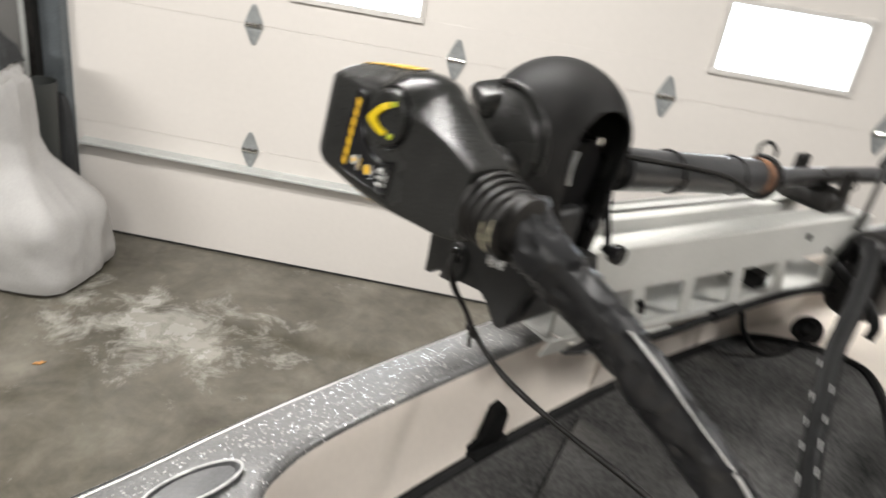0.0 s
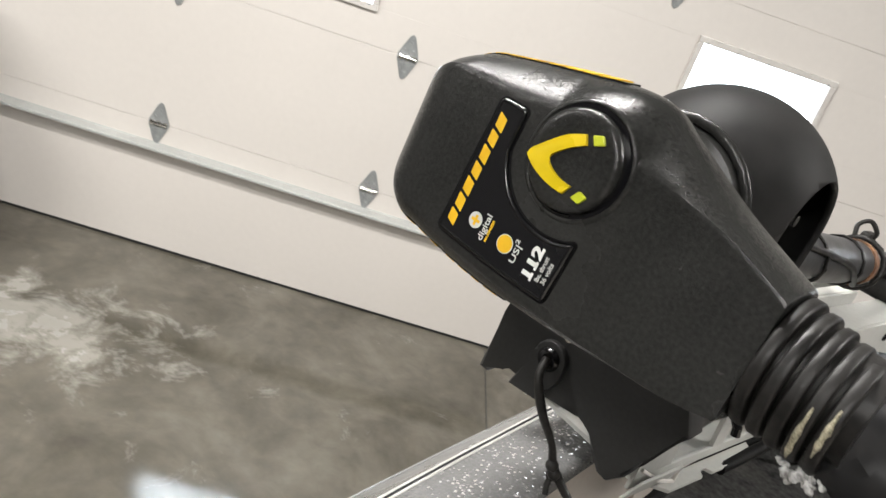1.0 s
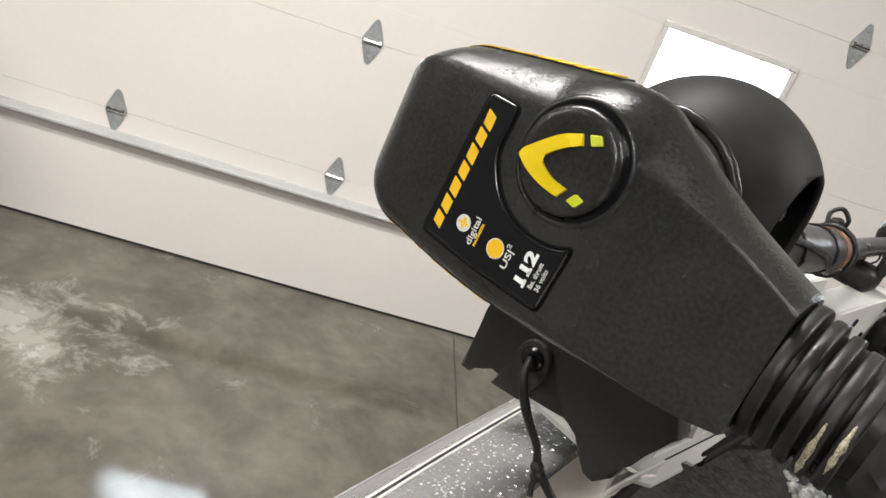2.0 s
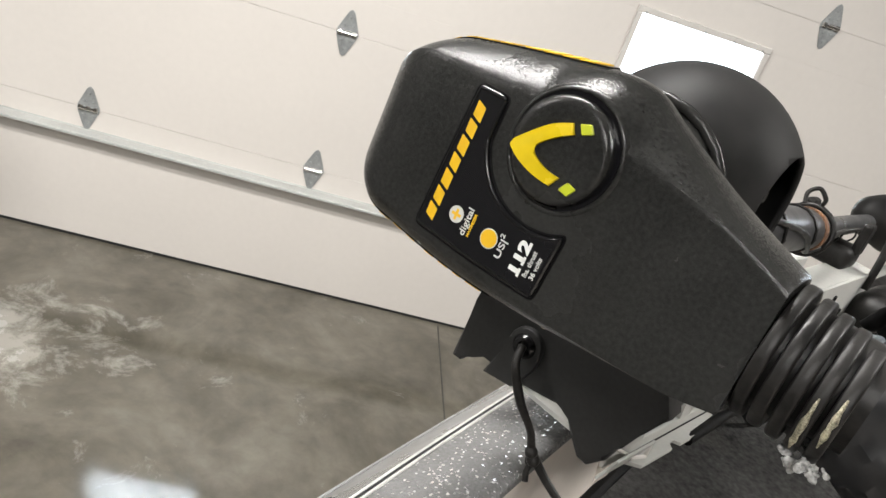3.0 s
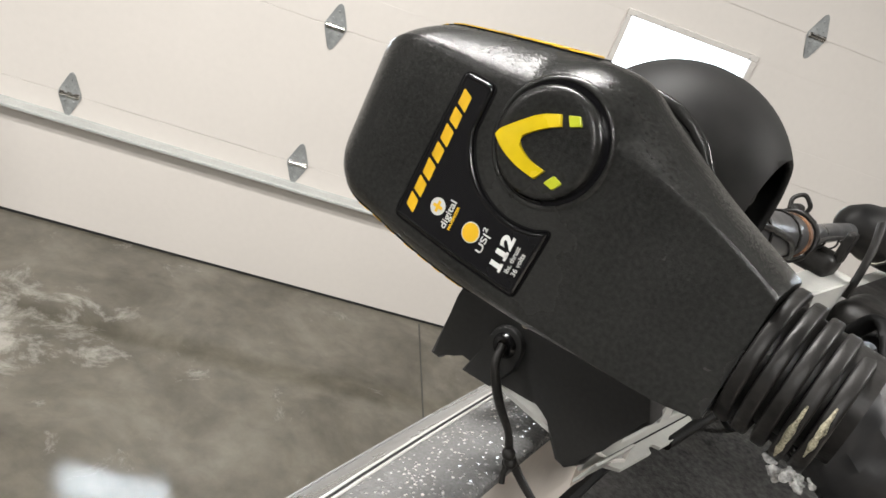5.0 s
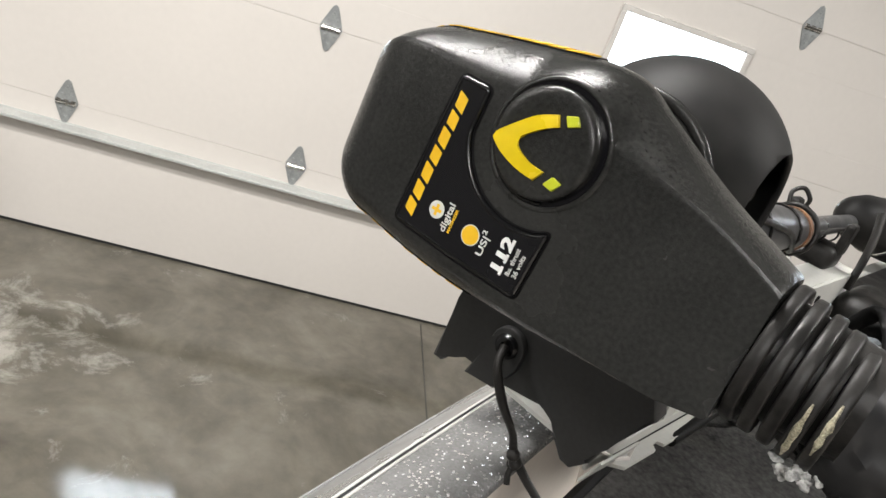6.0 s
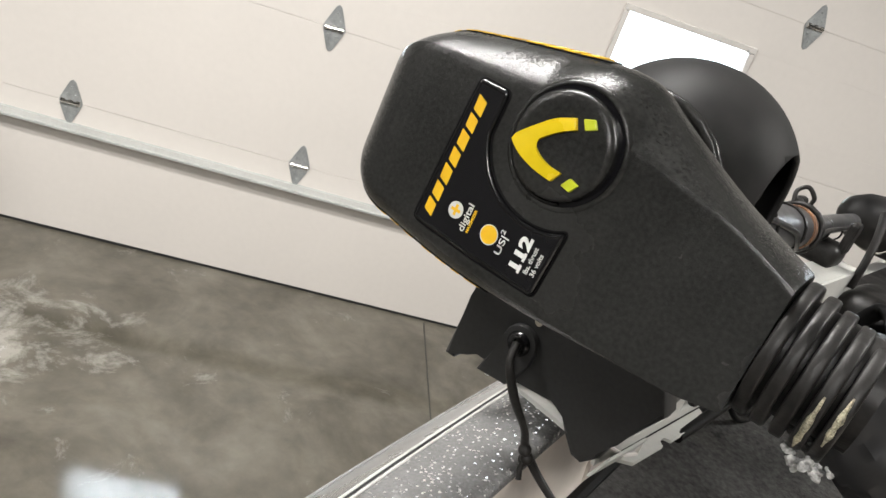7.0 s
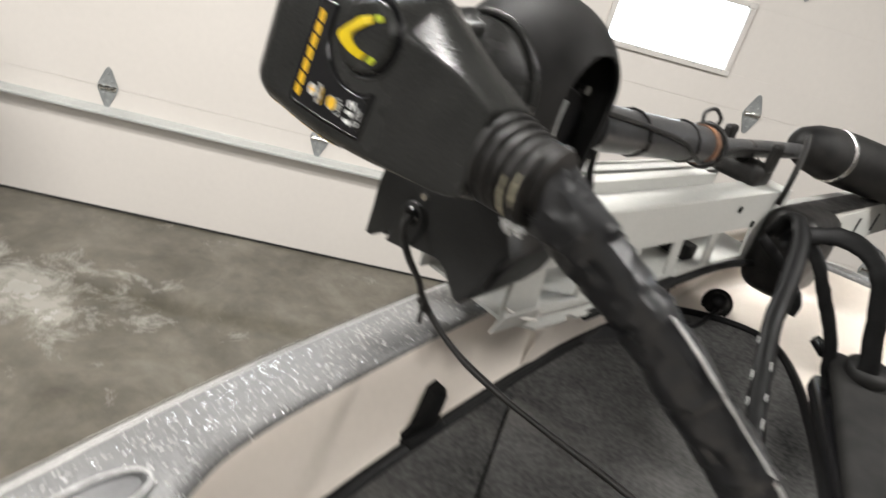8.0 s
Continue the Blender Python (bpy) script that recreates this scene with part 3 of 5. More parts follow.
# rub rail outside the gunwale: dark bumper, a pale band above it and a bright double bead on the crown
part("rub_rail", tube(between(po, pk, -0.10, -0.012), 0.0085, 10), RUBBER, boat, "dark rubber rub rail")
part("rub_rail_insert", tube(between(po, pk, 0.02, 0.0055), 0.0026, 8), PALEBAND, boat, "pale strip along the rub rail")
part("edge_band", strip([between(po, pk, 0.06, 0.0050), between(po, pk, 0.12, 0.0076), between(po, pk, 0.5, 0.0048), between(po, pk, 0.84, 0.0036)]), PALEBAND, boat, "smooth pale band along the gunwale edge", 60)
part("edge_bead", tube(between(po, pk, 0.87, 0.0022), 0.0018, 8), RUBRAIL, boat, "bright bead along the gunwale")
part("edge_groove", tube(between(po, pk, 0.965, 0.0022), 0.0010, 6), DARKGAP, boat)
part("edge_bead", tube(between(pk, pi, 0.03, 0.0010), 0.0013, 6), RUBRAIL, boat, "pale bead along the gunwale")
hull = [between(po, po, 0, -0.030), [Vector((p.x * 0.98 + 0.02, p.y * 0.99, 0.85)) for p in po], [Vector((0.89 + (p.x - 0.89) * 0.8, p.y * 0.93, 0.55)) for p in po], [Vector((0.89 + (p.x - 0.89) * 0.08, p.y * 0.85, 0.40)) for p in po]]
part("hull", strip(hull), GLITTER, boat, "", 60)
bm = bmesh.new()
vs = [bm.verts.new(p + Vector((0, 0, 0.004))) for p in pc]
vl = [bm.verts.new(p + Vector((0, 0, -0.02))) for p in pc]
bm.faces.new(vs)
for k in range(len(vs) - 1):
    bm.faces.new((vs[k], vs[k + 1], vl[k + 1], vl[k]))
part("deck_carpet", bm, CARPET, boat, "charcoal marine carpet on the foredeck")
part("carpet_edge", tube(between(pc, pc, 0, 0.003), 0.0085, 8), CABLEBLK, boat, "black bound edge of the carpet")
# hatch lid in the deck, a shallow raised panel with a seam round it
hm = pose(0.166, 0.505, CZ + 0.004, 0, 0, 20)
part("hatch_seam", boxed(-0.0025, 0.2625, -0.5025, 0.0025, -0.001, 0.0012), CABLEBLK, boat, m=hm)
part("hatch_lid", boxed(0.0, 0.26, -0.50, 0.0, 0.0, 0.0050, 0.0025), CARPET, boat, "carpeted hatch lid", m=hm)
# recessed cup in the wide part of the gunwale
RC, RZ = (0.108, 0.010), 1.1725
part("cleat_recess", lathe([(0.001, -0.004), (0.036, -0.004), (0.042, 0.0012), (0.046, 0.0020), (0.048, 0.0)], 36), SHAFT, boat, "dark oval recess with a bright lip", 50,
     Matrix.Translation((RC[0], RC[1], RZ + 0.0045)) @ Matrix.Diagonal((0.33, 0.9, 1, 1)))
part("recess_lip", tube([(RC[0] + 0.0160 * math.cos(a * 0.2618), RC[1] + 0.0435 * math.sin(a * 0.2618), RZ + 0.0065) for a in range(25)], 0.0013, 8), GREYTAPE, boat)
part("recess_ridge", tube([(RC[0] + 0.010 * math.cos(a * 0.2618), RC[1] + 0.030 * math.sin(a * 0.2618), RZ + 0.0015) for a in range(25)], 0.0016, 8), SHAFT, boat)
# the trailer under the hull
trailer = empty("boat_trailer", BOAT, "dark steel boat trailer with timber bunks under the hull", "trailer")
for tx in (0.55, 1.2):
    part("bunk", boxed(tx - 0.05, tx + 0.05, -1.8, 0.6, 0.40, 0.50, 0.005), WOOD, trailer)
    part("rail", boxed(tx - 0.04, tx + 0.04, -1.8, 0.7, 0.30, 0.398, 0.004), TRACK, trailer)
    for ty in (-1.5, 0.4):
        part("post", boxed(tx - 0.03, tx + 0.03, ty - 0.03, ty + 0.03, 0.0, 0.30, 0.003), TRACK, trailer)
part("crossbeam", boxed(0.5, 1.25, -0.6, -0.5, 0.22, 0.298, 0.004), TRACK, trailer)

# ---- the mount of the trolling motor: x across, y along the shaft ----
RIG = pose(1.0, -2.38, 0, 0, 0, -43.6)
MOUNT = RIG @ pose(0.0135, 0.237, 1.196, -2.3, 0, -5.5)
mount = empty("motor_mount", MOUNT, "pale grey aluminium bow mount with slotted sides", "motor mount")
ML, MH = 0.65, 0.118


def slotted_side(x):
    bm = bmesh.new()
    slots = [(0.045, 0.117), (0.138, 0.212), (0.233, 0.316), (0.337, 0.422), (0.443, 0.554)]
    box(bm, x - 0.004, x, 0.0, ML, 0.062, MH, 0.0012)
    box(bm, x - 0.004, x, 0.0, ML, 0.0, 0.012, 0.0012)
    ys = [0.0] + [q for p in slots for q in p] + [ML]
    for a, b in zip(ys[::2], ys[1::2]):
        web = bmesh.new()
        box(web, x - 0.004, x, a, b, 0.012, 0.062)
        for v in web.verts:
            if 0.001 < v.co.y < ML - 0.001:
                v.co.y += 0.25 * (0.062 - v.co.z)     # raked web edges
        tmp = bpy.data.meshes.new("web")
        web.to_mesh(tmp)
        web.free()
        bm.from_mesh(tmp)
        bpy.data.meshes.remove(tmp)
    return bm


part("side_plate", slotted_side(0.0), ALU, mount, "slotted side plate")
part("side_plate", slotted_side(-0.120), ALU, mount, "slotted side plate")
part("top_plate", box(boxed(-0.044, -0.0045, 0.0, ML, MH - 0.005, MH - 0.001, 0.001), -0.1155, -0.085, 0.0, ML, MH - 0.005, MH - 0.001, 0.001), ALU, mount)
part("inner_wall", box(boxed(-0.048, -0.044, 0.0, ML - 0.20, 0.05, MH + 0.014, 0.001), -0.085, -0.081, 0.0, ML - 0.20, 0.05, MH + 0.014, 0.001), ALU, mount)
part("ledge", box(boxed(-0.062, -0.048, 0.0, ML - 0.21, MH + 0.010, MH + 0.014, 0.001), -0.081, -0.070, 0.0, ML - 0.21, MH + 0.010, MH + 0.014, 0.001), ALU, mount)
part("floor_plate", boxed(-0.116, -0.005, 0.01, ML, 0.002, 0.006), ALU, mount)
part("inner_bar", boxed(-0.100, -0.02, 0.42, 0.45, 0.008, 0.03, 0.003), BLACK_DUSTY, mount)

for by, bz in ((0.472, 0.097), (0.545, 0.068)):
    part("hole_plug", cyl(bmesh.new(), 0.0055, 0.0055, 0.002, 12, pose(0.0, by, bz, 0, 90, 0)), BLACK_SMOOTH, mount)
part("bent_tab", boxed(0.0, 0.0025, -0.012, 0.05, 0.003, 0.030, 0.0008, pose(0.002, -0.005, -0.002, 0, 20, 0)), ALU, mount, "bent pale metal tab")
part("tab_lip", tube([(0.004, -0.004, 0.026), (0.010, 0.020, 0.014), (0.012, 0.044, 0.008), (0.010, 0.050, 0.017)], 0.0018, 6), FRAMEMAT, mount)
part("foot_flange", plate([(0.0005, 0.03), (0.014, 0.045), (0.0145, 0.100), (0.008, 0.104), (0.008, 0.114), (0.0145, 0.118), (0.015, 0.20), (0.0005, 0.21)], -0.004, -0.0005, 0.0008), ALU, mount, "notched pale foot flange")
part("toggle", tube([(0.006, 0.125, 0.050), (0.010, 0.127, 0.044), (0.0115, 0.128, 0.036)], 0.0045, 8), BLACK_SMOOTH, mount, "small black toggle")
part("end_block", boxed(-0.004, 0.082, 0.575, 0.725, -0.035, 0.104, 0.032, seg=5), RUBBER, mount, "black rubber end block", 60)
part("ramp", box(boxed(-0.045, 0.02, 0.70, 1.50, 0.062, 0.070, 0.002), 0.014, 0.020, 0.70, 1.50, -0.01, 0.062, 0.002), ALU, mount, "grey aluminium ramp rail")
for k in range(5):
    part("ramp_slot", boxed(0.0205, 0.0215, 0.80 + k * 0.13, 0.812 + k * 0.13, 0.005, 0.045), DARKGAP, mount)
part("ramp_edge", boxed(-0.02, 0.023, 0.72, 1.50, 0.0705, 0.078, 0.002), RUBBER, mount, "black rubber strip along the ramp")
part("cradle", boxed(-0.110, -0.020, 0.54, 0.60, MH - 0.004, MH + 0.030, 0.012, seg=3), RUBBER, mount, "black rubber motor cradle", 60)
for hx0, hx1 in ((-0.108, -0.094), (-0.030, -0.018)):
    part("cradle_horn", boxed(hx0, hx1, 0.558, 0.586, MH + 0.02, MH + 0.066, 0.005), RUBBER, mount)
part("strap", tube(rounded([(0.004, 0.60, MH - 0.02), (0.002, 0.61, MH + 0.02), (-0.004, 0.625, MH + 0.055), (-0.014, 0.64, MH + 0.085)], 6), 0.0028, 10, flat=2.8), RUBBER, mount, "black rubber hold-down strap")
pad_run = [(0.16, -0.052, -0.125), (0.19, -0.055, -0.060), (0.22, -0.060, -0.010), (0.24, -0.064, -0.004), (0.30, -0.070, -0.003), (0.42, -0.078, -0.003), (0.60, -0.078, -0.003), (0.95, -0.075, -0.003)]
pad = [[(-0.112, y, zt), (px - 0.020, y, zt), (px - 0.006, y, zt - 0.004), (px, y, zt - 0.014), (px + 0.004, y, -0.15), (px + 0.004, y, -0.17), (-0.112, y, -0.17)] for y, px, zt in pad_run]
part("bow_pad", loft(pad), CREAM, boat, "raised cream pad under the mount", 50, BOAT.inverted() @ MOUNT)

# latch housing under the head, with two feet and the cord loop
LATCH = RIG @ pose(0, 0.140, 0, 90, 0, 0)
outline = [(-0.094, 1.268), (-0.090, 1.318), (-0.082, 1.37), (0.02, 1.37), (0.048, 1.345), (0.058, 1.324), (0.040, 1.296), (0.035, 1.273), (0.026, 1.262), (0.018, 1.263), (0.008, 1.274), (0.006, 1.285),
           (-0.004, 1.290), (-0.010, 1.286), (-0.055, 1.279), (-0.062, 1.286), (-0.070, 1.286), (-0.078, 1.280), (-0.086, 1.268)]
latch = empty("latch_housing", RIG @ pose(0, 0.14, 1.26), "black moulded latch housing of the trolling motor mount", "latch housing")
LM = pose(0, 0, -1.26, 90, 0, 0)
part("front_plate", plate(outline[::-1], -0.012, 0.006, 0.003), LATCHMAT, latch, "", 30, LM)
foot = [(-0.094, 1.268), (-0.084, 1.266), (-0.080, 1.282), (-0.080, 1.33), (-0.092, 1.33)]
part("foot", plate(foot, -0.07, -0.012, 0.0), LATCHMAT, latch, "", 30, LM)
foot2 = [(0.012, 1.267), (0.027, 1.263), (0.038, 1.279), (0.054, 1.320), (0.050, 1.335), (0.012, 1.335)]
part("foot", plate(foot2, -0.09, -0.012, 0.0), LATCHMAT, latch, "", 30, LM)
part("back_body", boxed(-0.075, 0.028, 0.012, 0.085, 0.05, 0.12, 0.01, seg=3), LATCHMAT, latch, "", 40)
tongue = [(-0.064, 1.276), (-0.040, 1.279), (-0.030, 1.300)] + arc(-0.042, 1.312, 0.0125, -10, 190, 12) + [(-0.056, 1.300)]
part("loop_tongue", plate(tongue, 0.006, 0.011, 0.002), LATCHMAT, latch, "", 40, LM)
part("eyelet", lathe([(0.0035, 0.011), (0.004, 0.0135), (0.0065, 0.014), (0.0085, 0.012), (0.0088, 0.009)], 20), BLACK_SMOOTH, latch, "", 50, LM @ pose(-0.042, 1.312, 0.0))
part("screw", cyl(bmesh.new(), 0.004, 0.003, 0.003, 10, LM @ pose(-0.036, 1.332, 0.006)), STEEL, latch)

# pull cord from the eyelet down over the deck
cord = empty("pull_cord", RIG @ pose(0, 0, 0), "black braided pull cord knotted below the eyelet", "cord")
cp = [(-0.042, 0.126, 1.313), (-0.037, 0.117, 1.303), (-0.026, 0.120, 1.282), (-0.014, 0.128, 1.262), (-0.008, 0.135, 1.243), (0.015, 0.140, 1.224), (0.045, 0.142, 1.212), (0.085, 0.148, 1.202), (0.13, 0.154, 1.196), (0.21, 0.166, 1.186), (0.30, 0.18, 1.165), (0.40, 0.20, 1.10), (0.44, 0.21, 1.066)]
part("braid", tube(rounded(cp, 6), lambda s: 0.0030 + 0.0003 * math.sin(s * 420), 10), RUBBER, cord, "", 60)
bm = bmesh.new()
for q in ((-0.009, 0.132, 1.246), (-0.006, 0.134, 1.240), (-0.008, 0.137, 1.236)):
    bmesh.ops.create_icosphere(bm, subdivisions=2, radius=0.0048, matrix=Matrix.Translation(q))
tube([(-0.008, 0.136, 1.238), (-0.007, 0.133, 1.230), (-0.004, 0.131, 1.224)], 0.0022, 8, bm)
part("knot", bm, RUBBER, cord, "", 60)

# ---- the trolling motor ----
motor = empty("trolling_motor", RIG @ pose(0, 0, 1.40), "black trolling motor stowed flat on the bow mount", "trolling motor")
HEAD = pose(-0.003, 0, 0.070, 81.5, 0, 0)      # control head: x long, y up across the face, z out of the face
HC = -0.0255
head = new("control_head")
head.parent, head.matrix_local = motor, HEAD
head["label"] = "black textured control head with yellow marks"


def keyed(x, keys):
    """A smooth run through (place, value) keys."""
    i = 0
    while i < len(keys) - 2 and x > keys[i + 1][0]:
        i += 1
    (xa, va), (xb, vb) = keys[i], keys[i + 1]
    xp, vp = keys[max(i - 1, 0)]
    xn, vn = keys[min(i + 2, len(keys) - 1)]
    d = xb - xa
    t = min(max((x - xa) / d, 0.0), 1.0)
    m0, m1 = d * (vb - vp) / (xb - xp), d * (vn - va) / (xn - xa)
    return (2 * t ** 3 - 3 * t ** 2 + 1) * va + (t ** 3 - 2 * t ** 2 + t) * m0 + (3 * t ** 2 - 2 * t ** 3) * vb + (t ** 3 - t ** 2) * m1


# edges of the face and of the widest outline, above and below, along the head
FACE_UP = [(-0.118, 0.0160), (-0.080, 0.0168), (-0.040, 0.0176), (-0.028, 0.0190), (0.0, 0.0195), (0.020, 0.0140), (0.0455, 0.0098), (0.0711, 0.0042), (0.0965, -0.0050)]
FACE_LOW = [(-0.118, -0.0560), (-0.080, -0.0570), (-0.055, -0.0597), (-0.020, -0.0625), (0.020, -0.0628), (0.055, -0.0610), (0.078, -0.0592), (0.0965, -0.0552)]
WIDE_UP = [(-0.118, 0.0215), (-0.096, 0.0255), (-0.050, 0.0345), (-0.015, 0.0398), (0.001, 0.0407), (0.012, 0.0388), (0.025, 0.0315), (0.058, 0.0150), (0.087, 0.0032), (0.0965, -0.0004)]
WIDE_LOW = [(-0.118, -0.0640), (-0.080, -0.0665), (-0.050, -0.0700), (-0.020, -0.0712), (0.020, -0.0690), (0.055, -0.0645), (0.078, -0.0618), (0.0965, -0.0572)]
BACK = [(-0.118, -0.050), (-0.080, -0.0562), (-0.050, -0.0576), (0.020, -0.0562), (0.070, -0.0475), (0.0965, -0.0418)]
BX, BY = -0.0012, 0.0028        # centre of the push button
END, NOSE, MID = -0.076, 0.0385, -0.021


def head_level(x):
    """How far the head has rounded off towards its far end, its share of width and the level of its face."""
    u = min(max((END - x) / NOSE, 0.0), 1.0)
    return u, (1 - u ** 2.15) ** 0.465, -0.034 * (1 - math.sqrt(1 - u * u))


def head_edges(x):
    u, k, z = head_level(x)
    fu = keyed(x, FACE_UP)
    r2 = 0.0252 ** 2 - (x - BX) ** 2
    if r2 > 0:                  # the face swells out round the button
        boss = BY + math.sqrt(r2)
        fu = 0.5 * (fu + boss + math.sqrt((fu - boss) ** 2 + 0.008 ** 2)) - 0.0020
    return [MID + (v - MID) * k for v in (fu, keyed(x, FACE_LOW), keyed(x, WIDE_UP), keyed(x, WIDE_LOW))] + [z, u, k]


def head_section(x):
    fu, fl, wu, wl, zf, u, k = head_edges(x)
    zw, zl = -0.034, zf - 0.020 * (1 - u) - 0.0005
    d = -0.034 + (keyed(x, BACK) + 0.034) * k - 0.001
    pts = []
    for t in (0.0, 0.3, 0.6, 0.82, 0.92):
        pts.append((MID + (fu - MID) * t, zf))
    s0, c0 = math.sin(radians(37)), math.cos(radians(37))
    pts.append((fu - 0.0010 * k, zf - 0.0001))
    for i in range(0, 12):
        a = radians(37 + 53 * i / 11)
        pts.append((fu + (wu - fu) * (math.sin(a) - s0) / (1 - s0), zf - 0.0004 * k + (zw - zf) * (c0 - math.cos(a)) / c0))
    for q, t in ((0.985, 0.35), (0.95, 0.65), (0.86, 0.90), (0.70, 1.0), (0.0, 1.0)):
        pts.append((MID + (wu - MID) * q, zw + (d - zw) * t))
    low = []
    for t in (0.3, 0.6, 0.82, 0.92):
        low.append((MID + (fl - MID) * t, zf))
    low.append((fl + 0.0012 * k, zf - 0.0001))
    s0, c0 = math.sin(radians(18)), math.cos(radians(18))
    for i in range(0, 10):
        a = radians(18 + 72 * i / 9)
        low.append((fl + (wl - fl) * (math.sin(a) - s0) / (1 - s0), zf - 0.0004 * k + (zl - zf) * (c0 - math.cos(a)) / c0))
    for q, t in ((0.99, 0.35), (0.95, 0.65), (0.86, 0.90), (0.70, 1.0)):
        low.append((MID + (wl - MID) * q, zl + (d - zl) * t))
    return [(x, y, z) for y, z in pts + low[::-1]]


xs = [END - NOSE * math.sin(radians(87 * k / 22)) for k in range(22, 0, -1)] + [float(v) for v in np.linspace(END, 0.0955, 74)] + [0.0966]
rings_ = [head_section(x) for x in xs]
rings_[-1] = [(x, MID + (y - MID) * 0.97, z * 0.97) for x, y, z in rings_[-1]]
part("cover", loft(rings_), BLACK, head, "black textured plastic cover", 32)

# label panel: sunk film inside a thin raised bead
BR = 0.0300


def soften(poly, r, n=4):
    """Rounds the corners of a closed outline."""
    out = []
    for k in range(len(poly)):
        a, b, c = (Vector(poly[k - 1]), Vector(poly[k]), Vector(poly[(k + 1) % len(poly)]))
        u, v = a - b, c - b
        d = min(r, u.length * 0.45, v.length * 0.45)
        p, q = b + u.normalized() * d, b + v.normalized() * d
        for i in range(n + 1):
            t = i / n
            out.append(tuple((1 - t) ** 2 * p + 2 * t * (1 - t) * b + t * t * q))
    return out


lab = [(-0.0537, -0.0558), (-0.0200, -0.0572), (0.0142, -0.0570), (0.0160, -0.0266)] + arc(BX, BY, 0.0345, -70, -164, 16) + [(-0.0340, 0.0122), (-0.0500, 0.0126), (-0.0520, -0.0200)]
lab = soften(lab, 0.0028)


def shrunk(poly, d):
    """The outline drawn in by d all round."""
    out = []
    for k in range(len(poly)):
        a, b = Vector(poly[k - 1]), Vector(poly[(k + 1) % len(poly)])
        t = (b - a).normalized()
        out.append((poly[k][0] + t.y * d * SIDE, poly[k][1] - t.x * d * SIDE))
    return out


SIDE = -1 if sum(lab[k - 1][0] * lab[k][1] - lab[k][0] * lab[k - 1][1] for k in range(len(lab))) > 0 else 1
rim_rows = [[(x, y, z) for x, y in shrunk(lab, d)] for d, z in ((0.0, -0.003), (0.0, 0.0004), (0.0003, 0.0012), (0.0009, 0.0017), (0.0017, 0.0019), (0.0022, 0.0016))]
part("panel_rim", loft(rim_rows, caps=False), BLACK_SMOOTH, head, "rounded glossy rim of the label panel", 60)
# the groove's shade is drawn as a near-black bead
part("panel_groove", tube([(x, y, -0.0001) for x, y in shrunk(lab, -0.0005) + shrunk(lab, -0.0005)[:1]], 0.0006, 6), VOID, head)
part("label_panel", plate(shrunk(lab, 0.0021), 0.0002, 0.0016), LABEL_BLACK, head, "glossy black label panel")
# round push button set in a glossy well with a soft raised collar
BM = pose(BX, BY, 0)
part("collar", lathe([(0.0240, -0.0020), (0.0241, 0.0004), (0.0244, 0.0009), (0.0249, 0.0010), (0.0256, 0.0006), (0.0264, -0.0001), (0.0270, -0.0012)], 72, m=BM), BLACK, head, "soft raised collar round the button", 60)
part("well", lathe([(0.0001, -0.001), (0.0243, -0.001), (0.0243, 0.0004), (0.0001, 0.0004)], 48, m=BM), LABEL_BLACK, head)
button = part("button", lathe([(0.0216, -0.001), (0.0220, 0.0030), (0.0218, 0.0044), (0.0211, 0.0056), (0.0198, 0.0063), (0.0180, 0.0065), (0.0140, 0.0063), (0.0001, 0.0060)], 72, m=BM), BLACK, head, "black round push button", 60)
part("wet_bead", tube([(BX + 0.0229 * math.cos(radians(a)), BY + 0.0229 * math.sin(radians(a)), 0.0006) for a in range(218, 292, 4)], lambda q: 0.0004 + 0.0005 * abs(math.sin(7 * q + 0.5)), 8), BLACK_WET, head, "wet film in the well", 60)


def run2(pts, n=5):
    return [(p.x, p.y) for p in rounded([(x, y, 0) for x, y in pts], n)]


outer = run2([(0.0008, 0.0148), (-0.0070, 0.0112), (-0.0142, 0.0052), (-0.0206, -0.0010)]) + run2([(-0.0213, -0.0034), (-0.0152, -0.0072), (-0.0068, -0.0100), (0.0024, -0.0112)])
inner = run2([(0.0050, -0.0066), (-0.0020, -0.0058), (-0.0078, -0.0034), (-0.0104, -0.0006), (-0.0086, 0.0026), (-0.0030, 0.0072), (0.0030, 0.0108)])
part("chevron", plate((outer + inner)[::-1], 0.0056, 0.0078, 0.0006), LEMON, button, "lemon yellow chevron", 40)
part("dash", plate(soften([(0.0036, 0.0156), (0.0062, 0.0118), (0.0106, 0.0140), (0.0082, 0.0172)][::-1], 0.0007, 3), 0.0056, 0.0076, 0.0004), LIME, button, "lime yellow dash")
part("dash", plate(soften([(0.0068, -0.0106), (0.0094, -0.0064), (0.0138, -0.0076), (0.0114, -0.0116)][::-1], 0.0007, 3), 0.0056, 0.0076, 0.0004), LIME, button, "lime yellow dash")
# print on the panel: bold slanted yellow bars, dots and small words
TZ = 0.00165
y0 = -0.0505
for k, wd in enumerate((0.0062, 0.0068, 0.0072, 0.0066, 0.0072, 0.0064, 0.0070)):
    xa = -0.0494 + 0.0030 * ((y0 + 0.05) / 0.055)
    part("yellow_bar", plate(soften([(xa, y0 + 0.0016), (xa, y0 + wd + 0.0014), (xa + 0.0050, y0 + wd - 0.0008), (xa + 0.0050, y0 - 0.0006)], 0.0005, 2)[::-1], TZ, TZ + 0.0001), YELLOW, head)
    y0 += wd + 0.0013


def dot(x, y, r, mat, name):
    return part(name, cyl(bmesh.new(), r, r, 0.00012, 28, pose(x, y, TZ)), mat, head)


